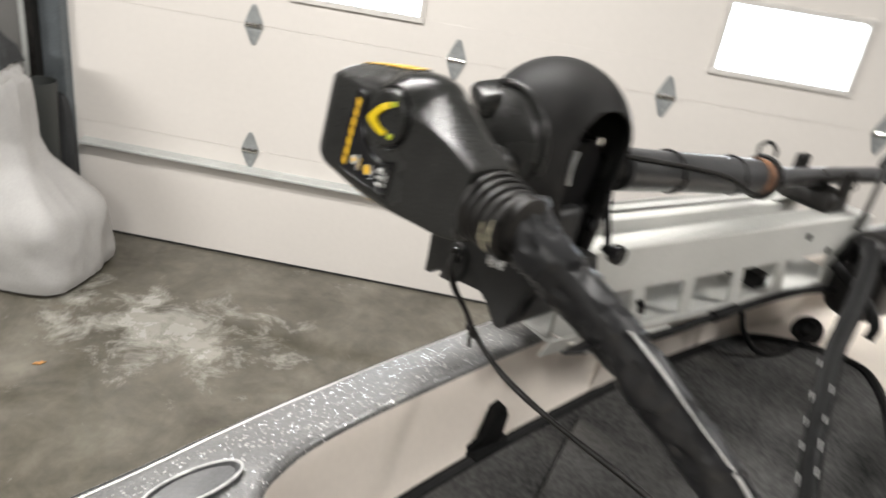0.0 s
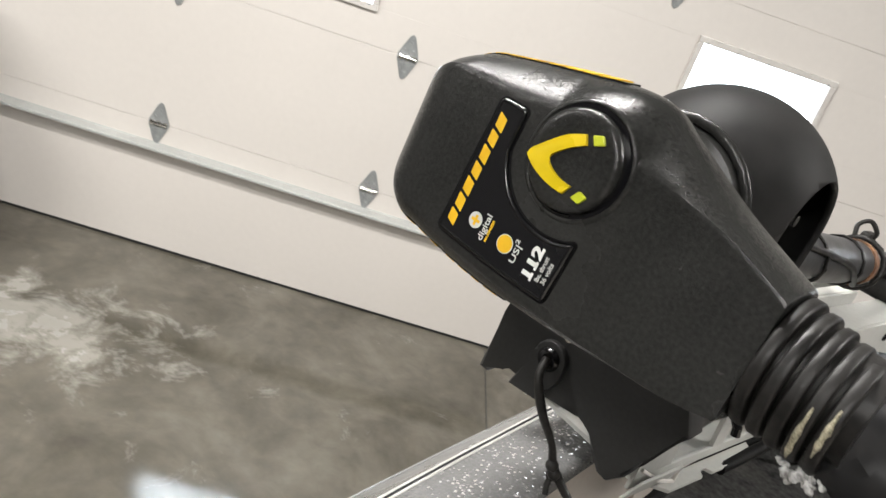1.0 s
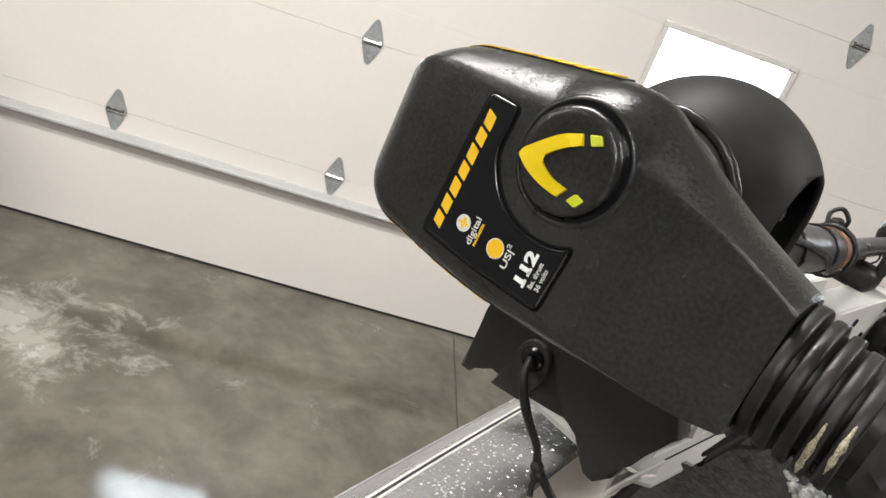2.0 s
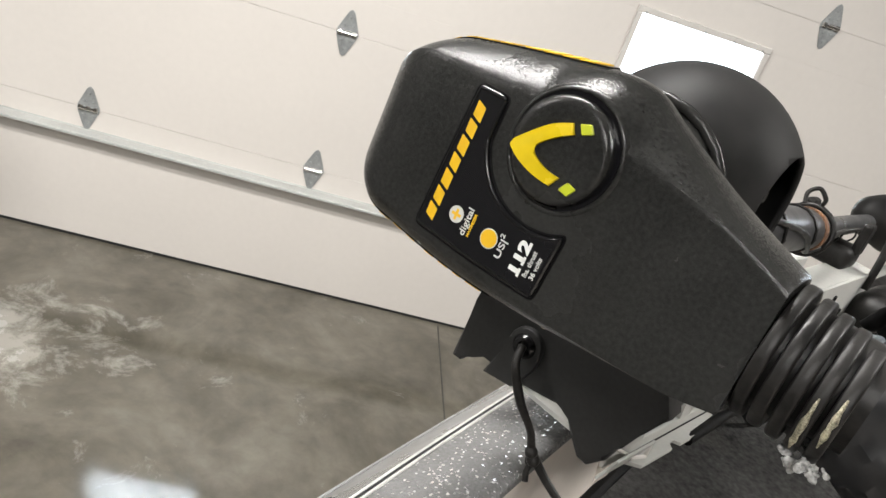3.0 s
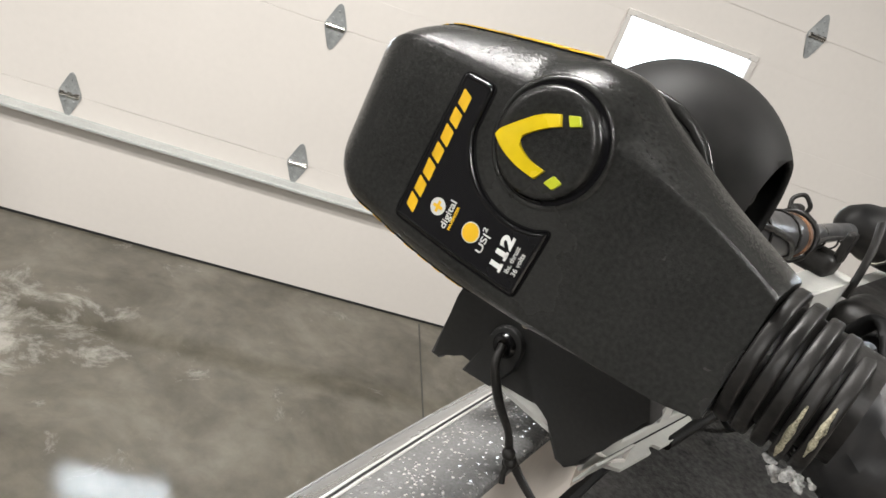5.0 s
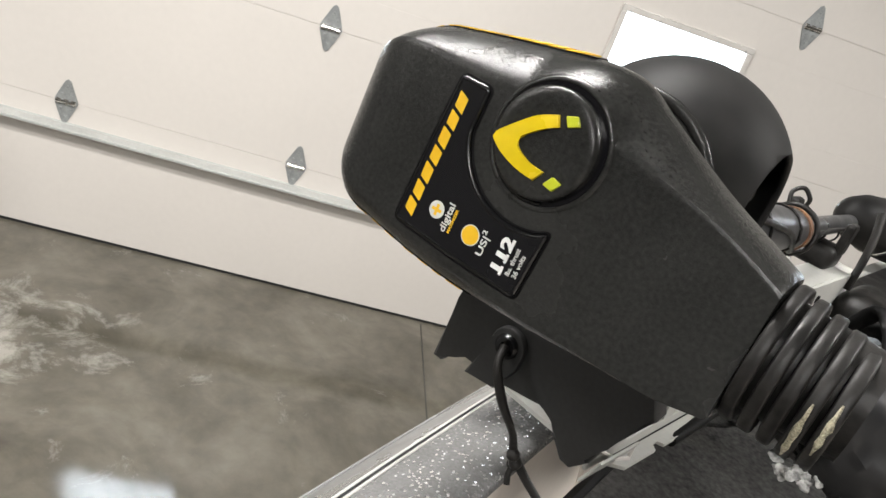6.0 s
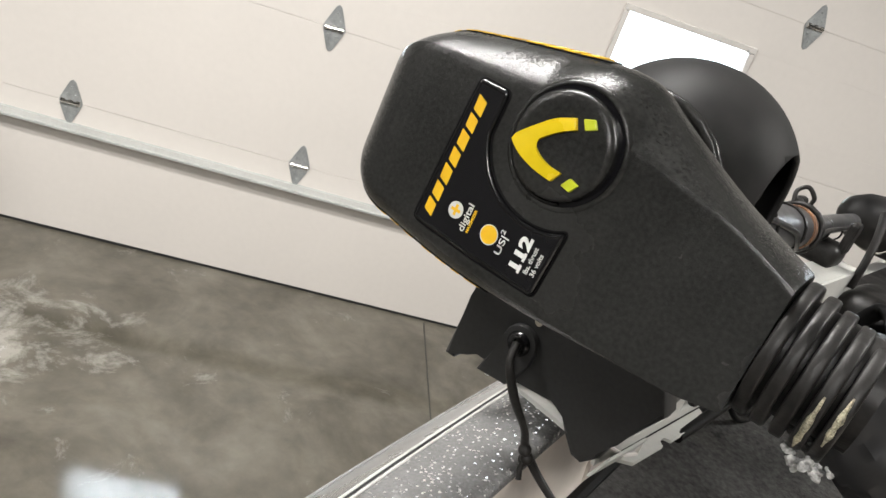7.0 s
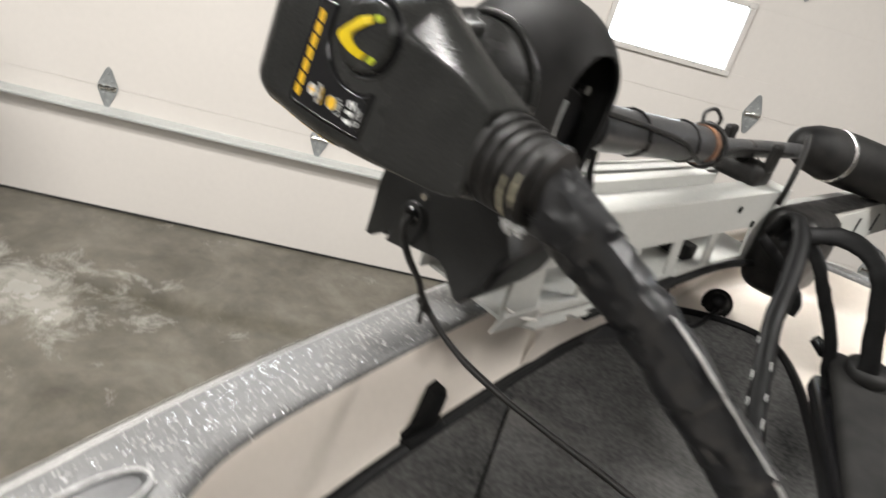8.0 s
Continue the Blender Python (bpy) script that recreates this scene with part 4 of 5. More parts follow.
dot(-0.0342, -0.0424, 0.0038, GREY_INK, "grey_dot")
part("plus_mark", plate([(-0.0342 + a, -0.0424 + b) for a, b in ((-0.0007, -0.0025), (0.0007, -0.0025), (0.0007, -0.0007), (0.0025, -0.0007), (0.0025, 0.0007), (0.0007, 0.0007), (0.0007, 0.0025), (-0.0007, 0.0025), (-0.0007, 0.0007), (-0.0025, 0.0007), (-0.0025, -0.0007), (-0.0007, -0.0007))], TZ + 0.00013, TZ + 0.0002), YELLOW, head)
dot(-0.0146, -0.0440, 0.0044, GREY_INK, "dot_rim")
part("yellow_dot", cyl(bmesh.new(), 0.0040, 0.0040, 0.0001, 28, pose(-0.0146, -0.0440, TZ + 0.00013)), YELLOW, head)


def word(text, x, y, size, width, mat, shear=0.0, bold=0.00006):
    lettering(text, size, mat, pose(x, y, TZ, 0, 0, 90), head, "lettering", 0.0001, width, shear, bold)


word("digital", -0.0266, -0.0494, 0.0044, 0.0126, GREY_INK)
word("MAXIMIZER", -0.0242, -0.0486, 0.0018, 0.0108, YELLOW)
word("US|", -0.0062, -0.0497, 0.0042, 0.0082, GREY_INK)
word("2", -0.0080, -0.0408, 0.0030, 0.0020, GREY_INK)
word("112", 0.0048, -0.0521, 0.0074, 0.0145, WHITE_INK, 0.0, 0.00036)
for sy in (-0.0515, -0.0462):
    part("serif", plate([(0.0039, sy), (0.0039, sy + 0.0038), (0.0051, sy + 0.0038), (0.0051, sy)], TZ, TZ + 0.0001), WHITE_INK, head)
word("lbs. thrust", 0.0086, -0.0500, 0.0030, 0.0118, GREY_INK)
word("36 volts", 0.0118, -0.0496, 0.0030, 0.0100, GREY_INK)
# black strips with raised slanted yellow blocks along both flanks of the head
for s_ in (1, -1):
    n_ = 72
    rows_ = []
    for k in range(n_ + 1):
        x = -0.0955 + 0.0855 * k / n_
        fu, fl, wu, wl, zf, u, kk = head_edges(x)
        if s_ > 0:
            ya, za, yb, zb = fu + (wu - fu) * 0.90, zf + (-0.034 - zf) * 0.66, wu, -0.0350
        else:
            zl = zf - 0.020 * (1 - u) - 0.0005
            ya, za, yb, zb = fl + (wl - fl) * 0.90, zf + (zl - zf) * 0.60, wl, zl - 0.003
        rows_.append((x, ya, za, yb, zb))
    ring = [[(x, ya - s_ * 0.002, za), (x, ya + s_ * 0.0006, za + 0.0004), (x, yb + s_ * 0.0010, zb), (x, yb - s_ * 0.003, zb)] for x, ya, za, yb, zb in rows_]
    strip_ob = part("name_strip", loft(ring), BLACK_SMOOTH, head, "black strip with yellow blocks along the flank")
    k = 1
    for width in (6, 5, 5, 5, 0, 5, 5, 4, 7):
        if width == 0:
            k += 3
            continue
        quad = []
        for dy in (0.0, 0.0007):
            ends = []
            for kx in (k, k + width):
                x, ya, za, yb, zb = rows_[min(kx, n_)]
                ends.append([(x, ya + s_ * (0.0006 + dy), za - 0.0004), (x + 0.0022, yb + s_ * (0.0010 + dy), zb + 0.0006)])
            quad.append([ends[0][0], ends[1][0], ends[1][1], ends[0][1]])
        part("yellow_block", loft(quad), YELLOW, strip_ob)
        k += width + 3
# bellows boot between the head and the taped cable
boot = new("bellows_boot")
boot.parent, boot.matrix_local = motor, HEAD
boot["label"] = "black rubber bellows boot"
for k in range(5):
    x = 0.1000 + k * 0.0070
    r = 0.0300 - k * 0.0009
    part("rib", lathe([(r - 0.009, -0.0018), (r - 0.0022, -0.0026), (r - 0.0006, -0.0024), (r, -0.0016), (r, 0.0016), (r - 0.0006, 0.0024), (r - 0.0022, 0.0026), (r - 0.009, 0.0018)], 56, m=pose(x, HC - 0.004 - 0.0010 * k, -0.0265, 0, 90, 0) @ Matrix.Diagonal((1.08, 0.92, 1, 1))), RUBBER, boot, "", 50)
part("sleeve", cyl(bmesh.new(), 0.0225, 0.0205, 0.040, 32, pose(0.0950, HC - 0.004, -0.0265, 0, 90, 0)), RUBBER, boot, "", 40)
for k, (t0, t1) in ((3, (-58, 6)), (4, (-30, 18))):
    r = 0.0300 - k * 0.0009
    pts = []
    for q in range(15):
        t = radians(t0 + (t1 - t0) * q / 14)
        pts.append((0.1000 + k * 0.0070, HC - 0.004 - 0.001 * k + 0.925 * r * math.sin(t), -0.0265 + 1.085 * r * math.cos(t)))
    part("residue", tube(pts, lambda s: 0.0009 * (0.3 + math.sin(math.pi * s)) * (1 + 0.2 * math.sin(70 * s)), 8, wobble=0.3), RESIDUE, boot, "gritty pale adhesive residue", 60)
# dried sealant hanging from the boot
bm = bmesh.new()
rng = random.Random(5)
for k in range(9):
    q = Vector((0.1275 + rng.gauss(0, 0.0032), HC - 0.0320 + rng.gauss(0, 0.0024), -0.016 + rng.gauss(0, 0.0024)))
    res = bmesh.ops.create_icosphere(bm, subdivisions=3, radius=rng.uniform(0.0010, 0.0023), matrix=Matrix.Translation(q))
    for v in res["verts"]:
        v.co += (v.co - q) * 1.5 * noise.noise(v.co * 640)
tagged(part("sealant", bm, GLUE, boot, "lump of clear dried sealant", 60), kind="stuff")

# taped cable hose, from the boot down to the deck
hose = [(0.112, 0.030, 0.037), (0.135, 0.032, 0.022), (0.165, 0.043, 0.002), (0.207, 0.063, -0.031), (0.25, 0.082, -0.070), (0.285, 0.098, -0.103), (0.33, 0.115, -0.155), (0.37, 0.13, -0.22), (0.42, 0.145, -0.29), (0.50, 0.16, -0.325), (0.62, 0.18, -0.33)]
hp = rounded(hose, 7)


def wrapped(pts, seg=30):
    """A cable wound with loose tape: slanted overlaps and soft dents."""
    pts = [Vector(q) for q in pts]
    n = len(pts)
    rings, side = [], None
    run = 0.0
    for i, q in enumerate(pts):
        d = (pts[min(i + 1, n - 1)] - pts[max(i - 1, 0)]).normalized()
        run += (q - pts[i - 1]).length if i else 0.0
        side = side or d.orthogonal().normalized()
        side = (side - d * side.dot(d)).normalized()
        up = d.cross(side)
        s_ = i / (n - 1)
        r = 0.0192 - 0.003 * s_ + 0.0060 * math.exp(-s_ * 14)
        ring = []
        for k in range(seg):
            a = 2 * math.pi * k / seg
            lap = (run / 0.058 + 0.9 * a / (2 * math.pi) + 0.25 * noise.noise(Vector((run * 20, math.cos(a), math.sin(a))))) % 1.0
            dent = noise.noise(Vector((run * 28, math.cos(a) * 1.1 + 3, math.sin(a) * 1.1)))
            crease = abs(noise.noise(Vector((run * 34 + a * 1.2, math.cos(a) * 1.3, math.sin(a) * 1.3 + 7))))
            rr = r * (1 + 0.18 * dent - 0.9 * max(0.0, 0.15 - crease)) + 0.0022 * lap ** 4
            ring.append(q + side * math.cos(a) * rr + up * math.sin(a) * rr)
        rings.append(ring)
    return loft(rings)


cable = part("taped_cable", wrapped(rounded(hose, 22)), TAPE, motor, "thick cable wrapped in black tape", 40)
strip_pts = [Vector(p) + Vector((0.0150, -0.0040, 0.0120)) for p in hp[19:39]]
part("tape_edge", tube(strip_pts, lambda s: 0.0010 + 0.0004 * math.sin(9 * s), 8), GREYTAPE, cable, "silver edge of the tape wrap", 60)
part("tape_flap", boxed(-0.0015, 0.0015, -0.010, 0.010, -0.016, 0.010, 0.001, pose(0.188, 0.040, -0.030, 25, 50, 15)), TAPE, cable)

# shaft from the head to the lower unit
SH0, SH1, SH2 = Vector((-0.010, 0.03, 0.036)), Vector((0.004, 0.62, -0.045)), Vector((0.020, 1.16, -0.098))
part("outer_tube", tube([SH0.lerp(SH1, 0.46), SH0.lerp(SH1, 0.7), SH1], 0.0235, 28), SHAFT, motor, "dark grey outer tube", 60)
part("upper_shaft", tube([SH0, SH0.lerp(SH1, 0.5)], 0.016, 20), BLACK, motor, "", 60)
part("inner_shaft", tube([SH1 - Vector((0, 0.02, 0)), SH1.lerp(SH2, 0.5), SH2], 0.0135, 20), SHAFT, motor, "", 60)
d1 = (SH1 - SH0).normalized()
end_m = Matrix.Translation(SH1) @ d1.to_track_quat("Z", "Y").to_matrix().to_4x4()
part("rust_band", lathe([(0.020, -0.022), (0.0252, -0.022), (0.0256, -0.014), (0.0252, -0.006), (0.020, -0.006)], 28, m=end_m), RUST, motor, "rusty band round the tube", 50)
part("collar", lathe([(0.012, -0.008), (0.0240, -0.008), (0.0245, 0.004), (0.020, 0.008), (0.012, 0.008)], 28, m=end_m), SHAFT, motor, "", 50)
clip_pts = [Vector((0.028 * math.cos(a), 0.028 * math.sin(a), 0.001 + 0.002 * math.sin(3 * a))) for a in [k * 0.35 for k in range(20)]]
part("cable_tie", tube([end_m @ q for q in clip_pts], 0.0032, 8), RUBBER, motor, "", 60)
part("tie_tail", tube(rounded([end_m @ Vector(q) for q in ((0.015, 0.026, 0.0), (0.018, 0.038, 0.004), (0.010, 0.046, 0.010), (0.0, 0.038, 0.014), (0.0, 0.030, 0.016))], 6), 0.0026, 8), RUBBER, motor, "", 60)
wire = [SH0.lerp(SH1, t) + Vector((0.0185 * math.cos(a), 0, 0.0185 * math.sin(a))) * 1.35 for t, a in ((0.42, 0.9), (0.55, 0.7), (0.66, 0.5), (0.78, 0.2), (0.88, -0.5), (0.95, -0.9), (1.0, -0.4), (1.1, 0.3), (1.3, 0.5), (1.6, 0.6))]
part("sonar_wire", tube(rounded(wire, 6), 0.0030, 8), RUBBER, motor, "thin black wire along the shaft", 60)
for t in (0.62, 0.86, 1.28, 1.5):
    q = SH0.lerp(SH1, t)
    r = 0.0252 if t < 1 else 0.0155
    part("wire_tie", tube([q + Vector((r * math.cos(k * 0.45), 0.004 * k / 14, r * math.sin(k * 0.45))) for k in range(15)], 0.0016, 6), RUBBER, motor, "", 60)
# lower unit: round-nosed cylinder with a bright ring, lying crosswise below the shaft's end
LU = pose(0.004, 1.075, -0.076, -90 - 8, 0, -25)
part("lower_unit", lathe([(0.001, 0.0), (0.018, 0.006), (0.032, 0.024), (0.043, 0.06), (0.050, 0.12), (0.052, 0.17), (0.052, 0.60), (0.044, 0.68), (0.020, 0.74), (0.001, 0.75)], 36, m=LU), BLACK_DUSTY, motor, "black lower motor unit", 50)
part("ring", lathe([(0.048, 0.108), (0.0502, 0.109), (0.0504, 0.119), (0.049, 0.120)], 36, m=LU), STEEL, motor, "bright steel ring", 40)

# dome guard over the pivot
dome = empty("bow_guard", RIG @ pose(-0.027, 0.215, 1.40), "black domed plastic guard over the motor pivot", "bow guard")
DC = Vector((0.002, 0, 0.035))
DR = 0.0755
cut = Vector((1, 0, 0))
bm = bmesh.new()
lathe([(0.0005, DR)] + [(DR * math.sin(radians(a)), DR * math.cos(radians(a))) for a in range(5, 91, 5)] + [(DR, -0.02), (DR * 0.995, -0.045), (DR * 0.985, -0.07), (DR * 0.975, -0.10), (DR * 0.96, -0.150)], 96, bm)
bmesh.ops.delete(bm, geom=[f for f in bm.faces if len(f.verts) > 4], context="FACES_ONLY")
for v in bm.verts:
    if v.co.y > 0 and v.co.z < 0.01:
        v.co.y *= max(0.45, 1 + (v.co.z - 0.01) * 4.5)     # the far wall leans in towards its foot
bmesh.ops.bisect_plane(bm, geom=bm.verts[:] + bm.edges[:] + bm.faces[:], plane_co=cut * DR * 0.82, plane_no=cut, clear_outer=True)
bmesh.ops.translate(bm, verts=bm.verts, vec=DC)
shell = part("shell", bm, BLACK_DUSTY, dome, "", 60)
sol = shell.modifiers.new("thickness", "SOLIDIFY")
sol.thickness, sol.offset = 0.004, -1
part("rib_ring", tube([DC + Vector((0.052 * math.cos(k * 0.2618) - 0.006, -0.060, 0.052 * math.sin(k * 0.2618))) for k in range(25)], 0.0035, 10), BLACK, dome, "", 60)
part("hub", lathe([(0.001, 0.0), (0.044, 0.0), (0.048, -0.006), (0.048, -0.022), (0.030, -0.032), (0.001, -0.034)], 36, m=Matrix.Translation(DC + Vector((-0.004, -0.050, 0))) @ pose(0, 0, 0, -90, 0, 0)), BLACK, dome, "", 45)
part("knob", boxed(-0.020, 0.020, -0.016, 0.016, -0.011, 0.013, 0.009, pose(-0.020, -0.072, 0.068, 12, 12, -20), 4), BLACK, dome, "", 60)
core = pose(0, 0, 0, 0, 90, 0)
# inner parts coloured near-black for the shade inside the guard
for k, (dx, dr) in enumerate(((0.010, 0.046), (0.024, 0.041), (0.038, 0.034))):
    part("gear_disc", lathe([(0.001, -0.004), (dr - 0.002, -0.004), (dr, -0.002), (dr, 0.002), (dr - 0.002, 0.004), (0.001, 0.004)], 36, m=Matrix.Translation(DC + Vector((dx, 0.0, -0.025))) @ core), VOID, dome)
part("hub_bolt", cyl(bmesh.new(), 0.0045, 0.004, 0.008, 12, Matrix.Translation(DC + Vector((0.046, 0.004, 0.012))) @ core), STEEL, dome)
part("return_spring", tube([DC + Vector((0.056, -0.030 - 0.004 * math.sin(k * 0.3), 0.006 - 0.004 * k)) for k in range(9)], 0.0028, 8), GALV, dome, "dull steel spring", 60)
part("arm", boxed(-0.040, 0.040, -0.040, 0.030, -0.130, 0.030, 0.010, seg=3), VOID, dome, "black pivot arm", 50)
part("lining", boxed(-0.060, 0.050, -0.050, 0.026, -0.125, -0.02, 0.008, seg=2), VOID, dome)
part("rod", tube([(0.082, 0.0, 0.006), (0.084, 0.0, -0.010), (0.092, 0.0, -0.032), (0.097, 0.0, -0.050)], 0.0036, 10), BLACK_SMOOTH, dome, "thin black rod", 50)
part("rod_knob", lathe([(0.001, 0.0), (0.009, 0.0), (0.010, 0.004), (0.009, 0.010), (0.004, 0.012), (0.004, 0.022), (0.001, 0.022)], 20), BLACK_SMOOTH, dome, "", 50, pose(0.114, -0.002, -0.045, 0, -90, 0))
part("pin", cyl(bmesh.new(), 0.008, 0.008, 0.030, 16, pose(0.028, 0.03, -0.045, 0, 90, 0), 0.002), BLACK_SMOOTH, dome, "", 50)

# ---- things on and round the foredeck ----
cleat = empty("line_clip", BOAT @ pose(0.128, 0.365, CZ + 0.004), "black moulded line clip on the cream liner", "clip")
part("base", boxed(-0.016, 0.016, -0.034, 0.030, -0.006, 0.010, 0.004), CABLEBLK, cleat)
part("jaw", plate([(-0.030, 0.0), (0.018, 0.0), (0.014, 0.014), (0.022, 0.040), (0.016, 0.052), (0.002, 0.050), (-0.006, 0.030), (-0.016, 0.014), (-0.032, 0.010)], -0.010, 0.010, 0.003), CABLEBLK, cleat, "", 40, pose(0, 0, 0.006, 90, 0, 80))

plug = empty("socket_cap", pose(1.648, -1.776, 1.062), "black capped power socket with a short lead on the liner", "socket")
part("body", lathe([(0.001, -0.004), (0.030, -0.004), (0.031, 0.006), (0.024, 0.012), (0.019, 0.036), (0.012, 0.042), (0.001, 0.043)], 28), CABLEBLK, plug, "", 50, pose(0, 0, 0, 58, 0, -30) @ Matrix.Diagonal((0.72, 0.72, 0.72, 1)))
part("flange", lathe([(0.001, -0.008), (0.036, -0.008), (0.036, -0.003), (0.001, -0.003)], 24), CABLEBLK, plug, "", 50, pose(0, 0, 0, 58, 0, -30) @ Matrix.Diagonal((0.72, 0.72, 0.72, 1)))
part("lead", tube(rounded([(-0.161, -0.120, 0.070), (-0.150, -0.124, 0.040), (-0.118, -0.118, 0.008), (-0.070, -0.085, -0.006), (-0.025, -0.040, -0.004), (-0.004, -0.022, 0.004)], 7), 0.0044, 10), CABLEBLK, plug, "", 60)

wire2 = empty("power_cable", MOUNT, "black power cable along the mount", "cable")
part("sheath", tube(rounded([(0.012, 0.14, -0.006), (0.012, 0.20, -0.003), (0.013, 0.27, 0.004), (0.012, 0.35, 0.008), (0.013, 0.43, 0.013), (0.012, 0.52, 0.010), (0.020, 0.60, 0.004)], 6), 0.0058, 10), CABLEBLK, wire2, "", 60)
part("sleeve_joint", tube([(0.013, 0.28, 0.005), (0.012, 0.33, 0.008)], 0.0080, 10), CABLEBLK, wire2, "", 60)

pedal_cable = empty("pedal_cable", RIG @ pose(0, 0, 0), "black sheathed pedal cables with pale stitched edges", "cable")
pb = [(0.105, 0.74, 1.255), (0.125, 0.728, 1.292), (0.150, 0.695, 1.276), (0.170, 0.637, 1.236), (0.186, 0.578, 1.196), (0.214, 0.515, 1.154), (0.236, 0.471, 1.125), (0.266, 0.422, 1.092), (0.29, 0.38, 1.072)]
part("sheath", tube(rounded(pb, 7), 0.0130, 14, wobble=0.2, flat=0.6), CABLEBLK, pedal_cable, "", 60)
for k, q in enumerate(rounded(pb, 7)[30:52:2]):
    part("pale_stitch", boxed(-0.0008, 0.0008, -0.0042 - 0.002 * (k % 3), 0.004, -0.001, 0.001, 0.0004, Matrix.Translation(q + Vector((-0.010 + 0.020 * (k % 2), -0.009, 0.004))) @ pose(0, 0, 0, 55, 0, 40)), GREYTAPE, pedal_cable)

pedal = empty("foot_pedal", RIG @ pose(0.236, 0.772, CZ + 0.012, 0, 0, 21), "black foot pedal of the trolling motor on the cream deck", "foot pedal")
part("base", boxed(0.0, 0.20, -0.34, 0.0, 0.0, 0.03, 0.010, seg=3), BLACK_SMOOTH, pedal, "", 50)
part("treadle", boxed(0.0, 0.19, -0.33, 0.0, 0.0, 0.024, 0.011, pose(0.004, 0, 0.052, 6, 0, 0), 3), BLACK_DUSTY, pedal, "", 50)
part("wheel", lathe([(0.001, 0.0), (0.028, 0.0), (0.030, 0.004), (0.030, 0.014), (0.026, 0.018), (0.001, 0.018)], 28), BLACK_DUSTY, pedal, "", 50, pose(0.045, -0.045, 0.070, 6, 0, 0))
part("toggle", cyl(bmesh.new(), 0.010, 0.008, 0.028, 16, pose(0.004, 0.0, 0.060, 0, -60, -20), 0.003), BLACK_SMOOTH, pedal, "", 50)

for q, rad in (([(0.12, 0.74, 1.25), (0.155, 0.75, 1.275), (0.187, 0.75, 1.288), (0.225, 0.75, 1.283), (0.250, 0.745, 1.262), (0.268, 0.74, 1.22), (0.29, 0.73, 1.16), (0.31, 0.72, 1.10)], 0.0135), ([(0.150, 0.76, 1.262), (0.178, 0.752, 1.239), (0.205, 0.75, 1.20), (0.236, 0.75, 1.154), (0.255, 0.745, 1.11), (0.27, 0.74, 1.085)], 0.0095), ([(0.10, 0.72, 1.25), (0.15, 0.745, 1.21), (0.175, 0.74, 1.185), (0.178, 0.73, 1.165)], 0.008)):
    st = empty("cable_loop", RIG @ pose(0, 0, 0), "black cable looped over the foredeck", "cable", "loose cables")
    part("sheath", tube(rounded(q, 7), rad, 12, wobble=0.2, flat=0.35), CABLEBLK, st, "", 60)

# ---- by the door: covered load, bin and cloths ----
cover = empty("covered_load", pose(-0.86, -0.42, 0), "white woven cover draped over a load, dark at its foot", "cover")


def drape(name, cx, cy, rx, ry, h, z0, seed, taper=0.72):
    """A cloth-covered lump with soft folds."""
    rings = []
    for i in range(26):
        t = i / 25
        z = z0 + h * math.sin(t * math.pi / 2) ** 0.9
        k = (1 - t ** 3.2) ** 0.5 * (1 - (1 - taper) * t)
        ring = []
        for j in range(56):
            a = 2 * math.pi * j / 56
            sq = 1 / (abs(math.cos(a)) ** 4 + abs(math.sin(a)) ** 4) ** 0.25
            rid = 1 - 2 * abs(noise.noise(Vector((math.cos(a) * 1.6 + seed, math.sin(a) * 1.6, t * 1.3 + a * 0.1))))
            f = 1 + 0.03 * (1 - t * 0.5) * math.sin(5 * a + 4 * t + seed) + 0.10 * (rid - 0.6) + 0.02 * noise.noise(Vector((math.cos(a) * 6 + seed, math.sin(a) * 6, t * 5)))
            ring.append((cx + rx * k * sq * f * math.cos(a), cy + ry * k * sq * f * math.sin(a), z + 0.012 * noise.noise(Vector((a * 3, t * 5, seed)))))
        rings.append(ring)
    return loft(rings)


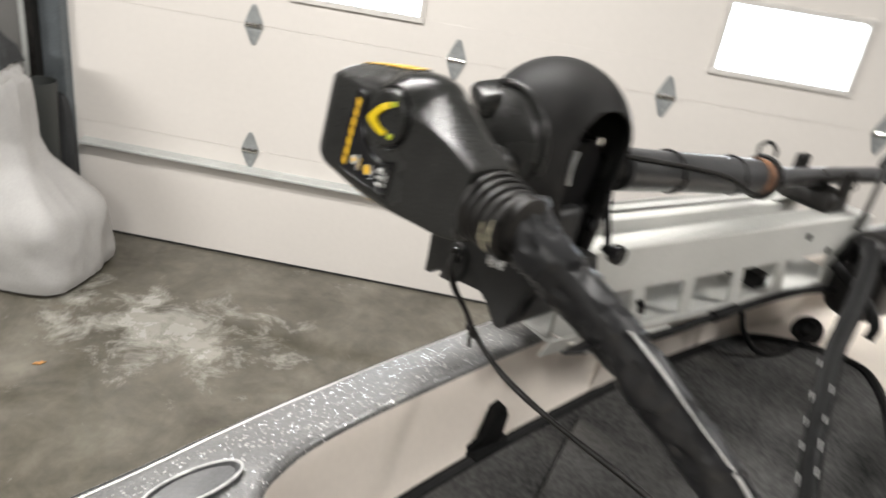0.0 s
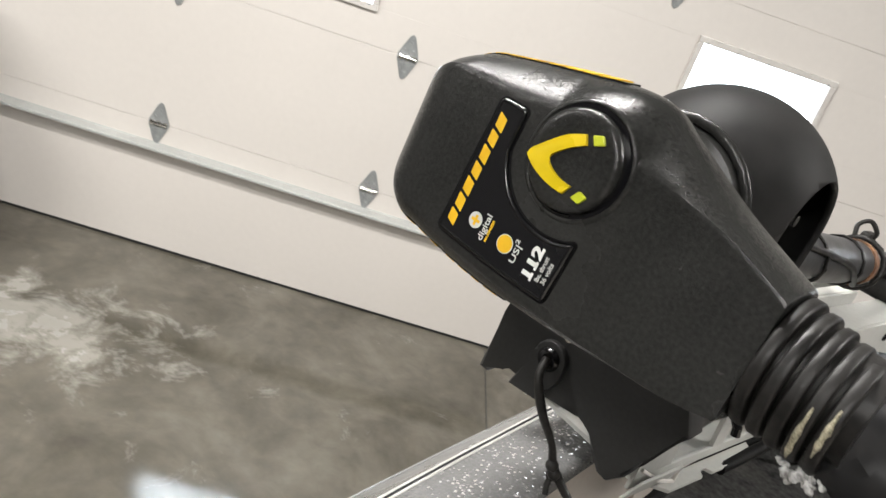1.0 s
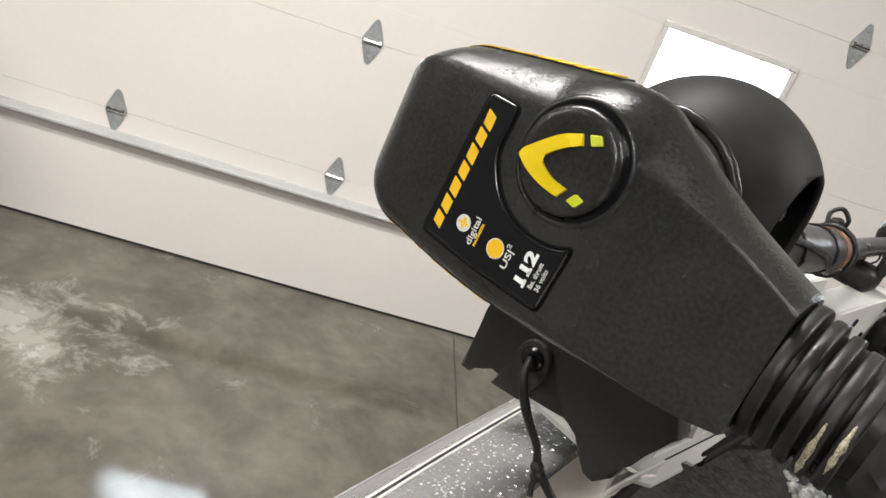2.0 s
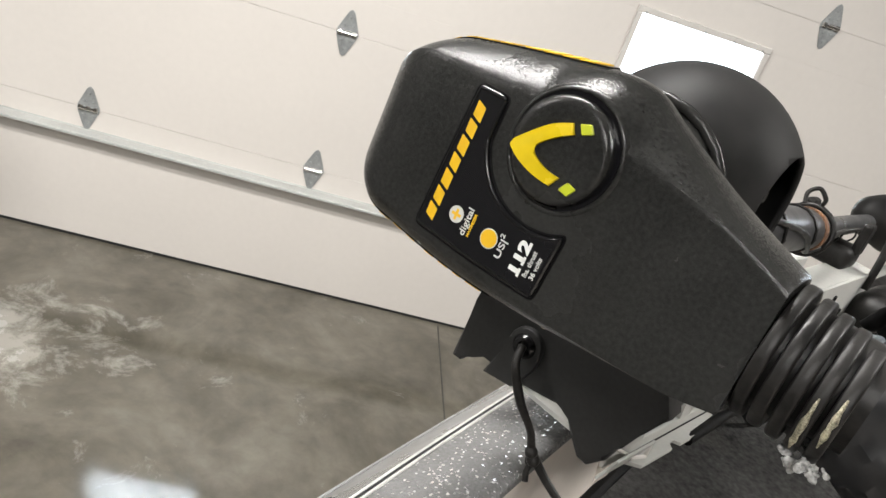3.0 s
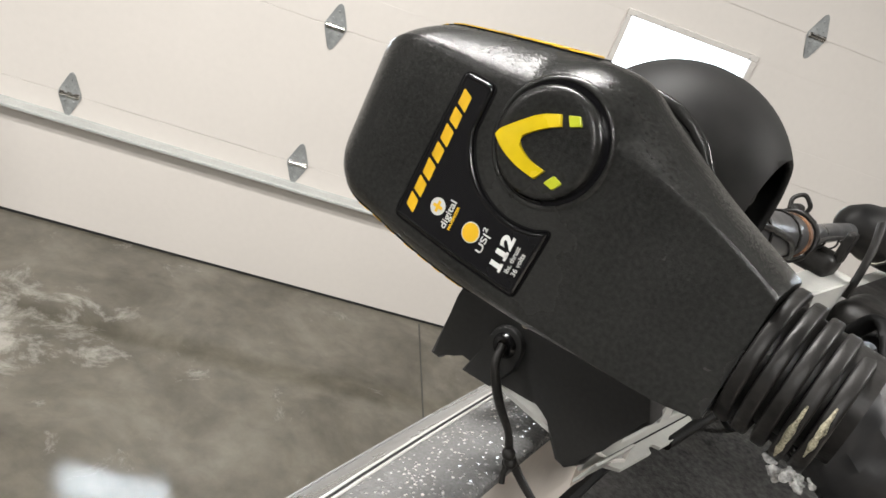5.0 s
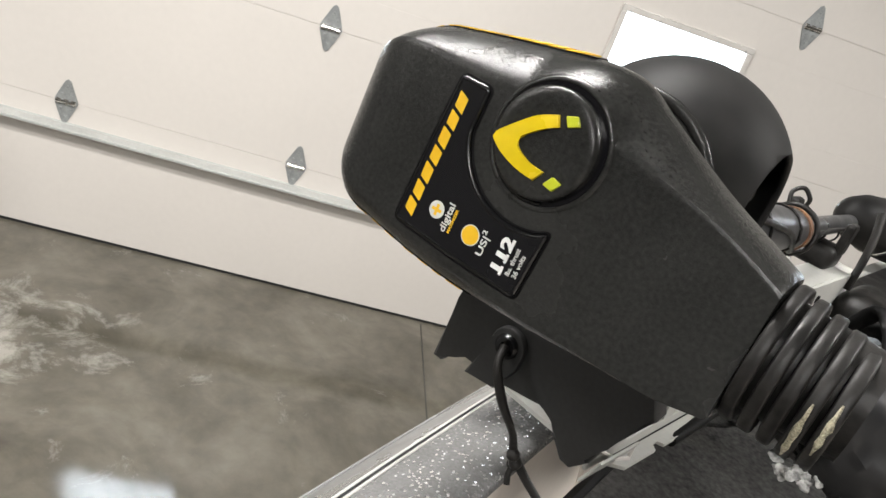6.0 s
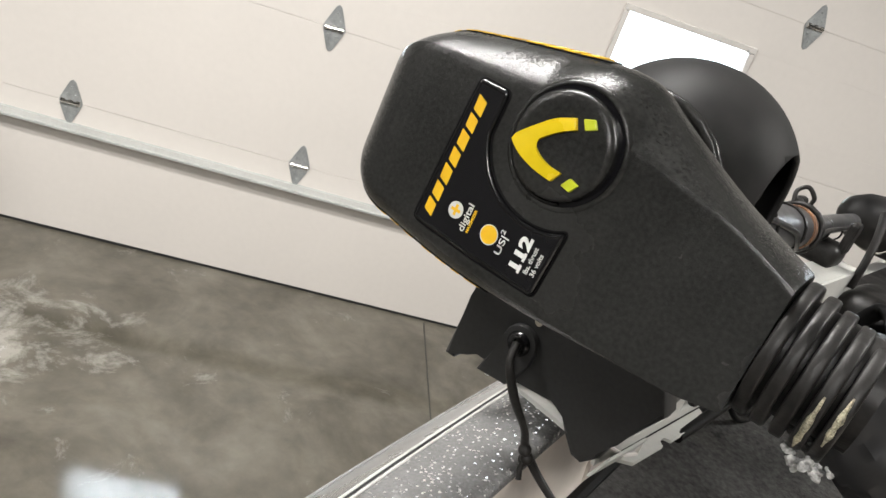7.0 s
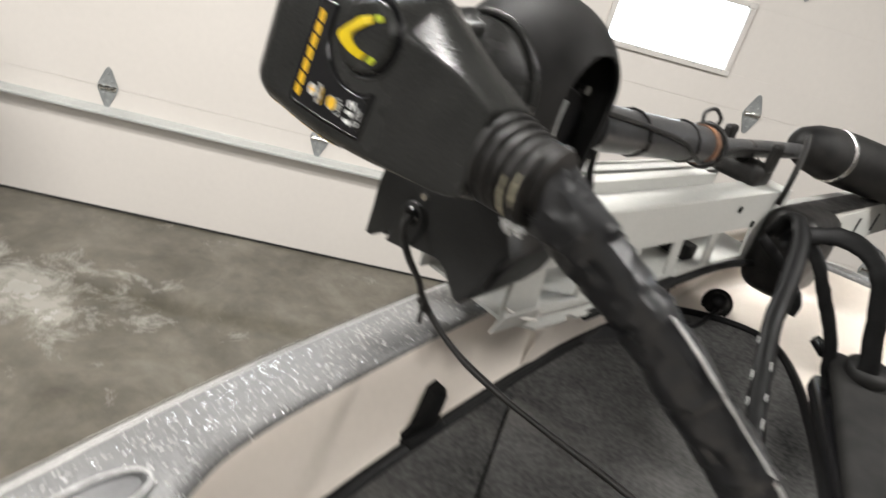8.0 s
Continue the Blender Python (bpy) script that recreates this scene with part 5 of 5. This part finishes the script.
PROFILE = [(0.0, 1.0), (0.05, 1.03), (0.30, 1.0), (0.36, 0.95), (0.47, 0.72), (0.57, 0.52), (0.68, 0.43), (0.84, 0.44), (0.96, 0.42), (1.0, 0.30)]
rings = []
for i in range(44):
    t = i / 43
    k = float(np.interp(t, [q[0] for q in PROFILE], [q[1] for q in PROFILE]))
    ring = []
    for j in range(96):
        a = 2 * math.pi * j / 96
        sq = 1 / (abs(math.cos(a)) ** 5 + abs(math.sin(a)) ** 5) ** 0.2
        ridge = 1 - abs(noise.noise(Vector((math.cos(a) * 1.5 + 2, math.sin(a) * 1.5 + 4, t * 2.2)))) * 2.4
        pull = 1 - abs(noise.noise(Vector((math.cos(a) * 5, math.sin(a) * 5, t * 6 + a)))) * 2.4
        f = k * (1 + 0.06 * (ridge - 0.5) + 0.016 * (pull - 0.5))
        ring.append((0.355 * sq * f * math.cos(a) - 0.035 * t, 0.235 * sq * f * math.sin(a), 0.02 + 0.80 * t))
    rings.append(ring)
part("sheet", loft(rings), SACK, cover, "white woven cover", 40)
part("top_fold", drape("top", -0.10, -0.02, 0.15, 0.13, 0.20, 0.66, 5.3, 0.7), SACK, cover, "", 70)
part("foot", boxed(-0.32, 0.31, -0.20, 0.19, 0.0, 0.06, 0.02), DARKGAP, cover, "dark foot under the cover")
bin_ = empty("bin", pose(-0.838, -0.18, 0), "dark grey plastic bin behind the covered load", "bin")
part("body", lathe([(0.001, 0.0), (0.125, 0.0), (0.130, 0.01), (0.150, 0.60), (0.158, 0.62), (0.158, 0.64), (0.148, 0.64), (0.142, 0.60), (0.120, 0.03), (0.001, 0.03)], 40), GREYBIN, bin_, "", 50, Matrix.Diagonal((0.44, 0.50, 1.14, 1)))
# dark form added to fill the dark area between bin and door
bag = empty("bag", pose(-0.815, -0.085, 0), "slack dark form added beside the door track", "bag")
part("body", drape("bag", 0.0, 0.0, 0.062, 0.032, 0.66, 0.0, 2.7, 0.8), DARKCLOTH, bag, "", 60)
cloth = empty("folded_cloth", pose(-1.0, -0.42, 0.84), "dark folded cloths heaped on the cover", "cloth")
part("layer", drape("layer", 0.0, 0, 0.22, 0.14, 0.12, 0.0, 4.1), DARKCLOTH, cloth, "", 70)
part("layer", drape("layer", -0.03, 0, 0.19, 0.12, 0.16, 0.09, 6.1), DARKCLOTH, cloth, "", 70)
part("pale_layer", drape("pale", 0.02, -0.01, 0.22, 0.14, 0.06, -0.05, 8.1), SACK, cloth, "white folded sheet", 70)

leaf = empty("dry_leaf", pose(-0.351, -1.01, 0.002, 0, 0, 35), "small dry brown leaf on the concrete", "leaf")
part("blade", plate([(-0.02, 0), (-0.01, 0.008), (0.004, 0.006), (0.012, 0.012), (0.014, 0.003), (0.024, 0), (0.012, -0.004), (0.006, -0.010), (-0.008, -0.006)], 0.0, 0.002), LEAFMAT, leaf)
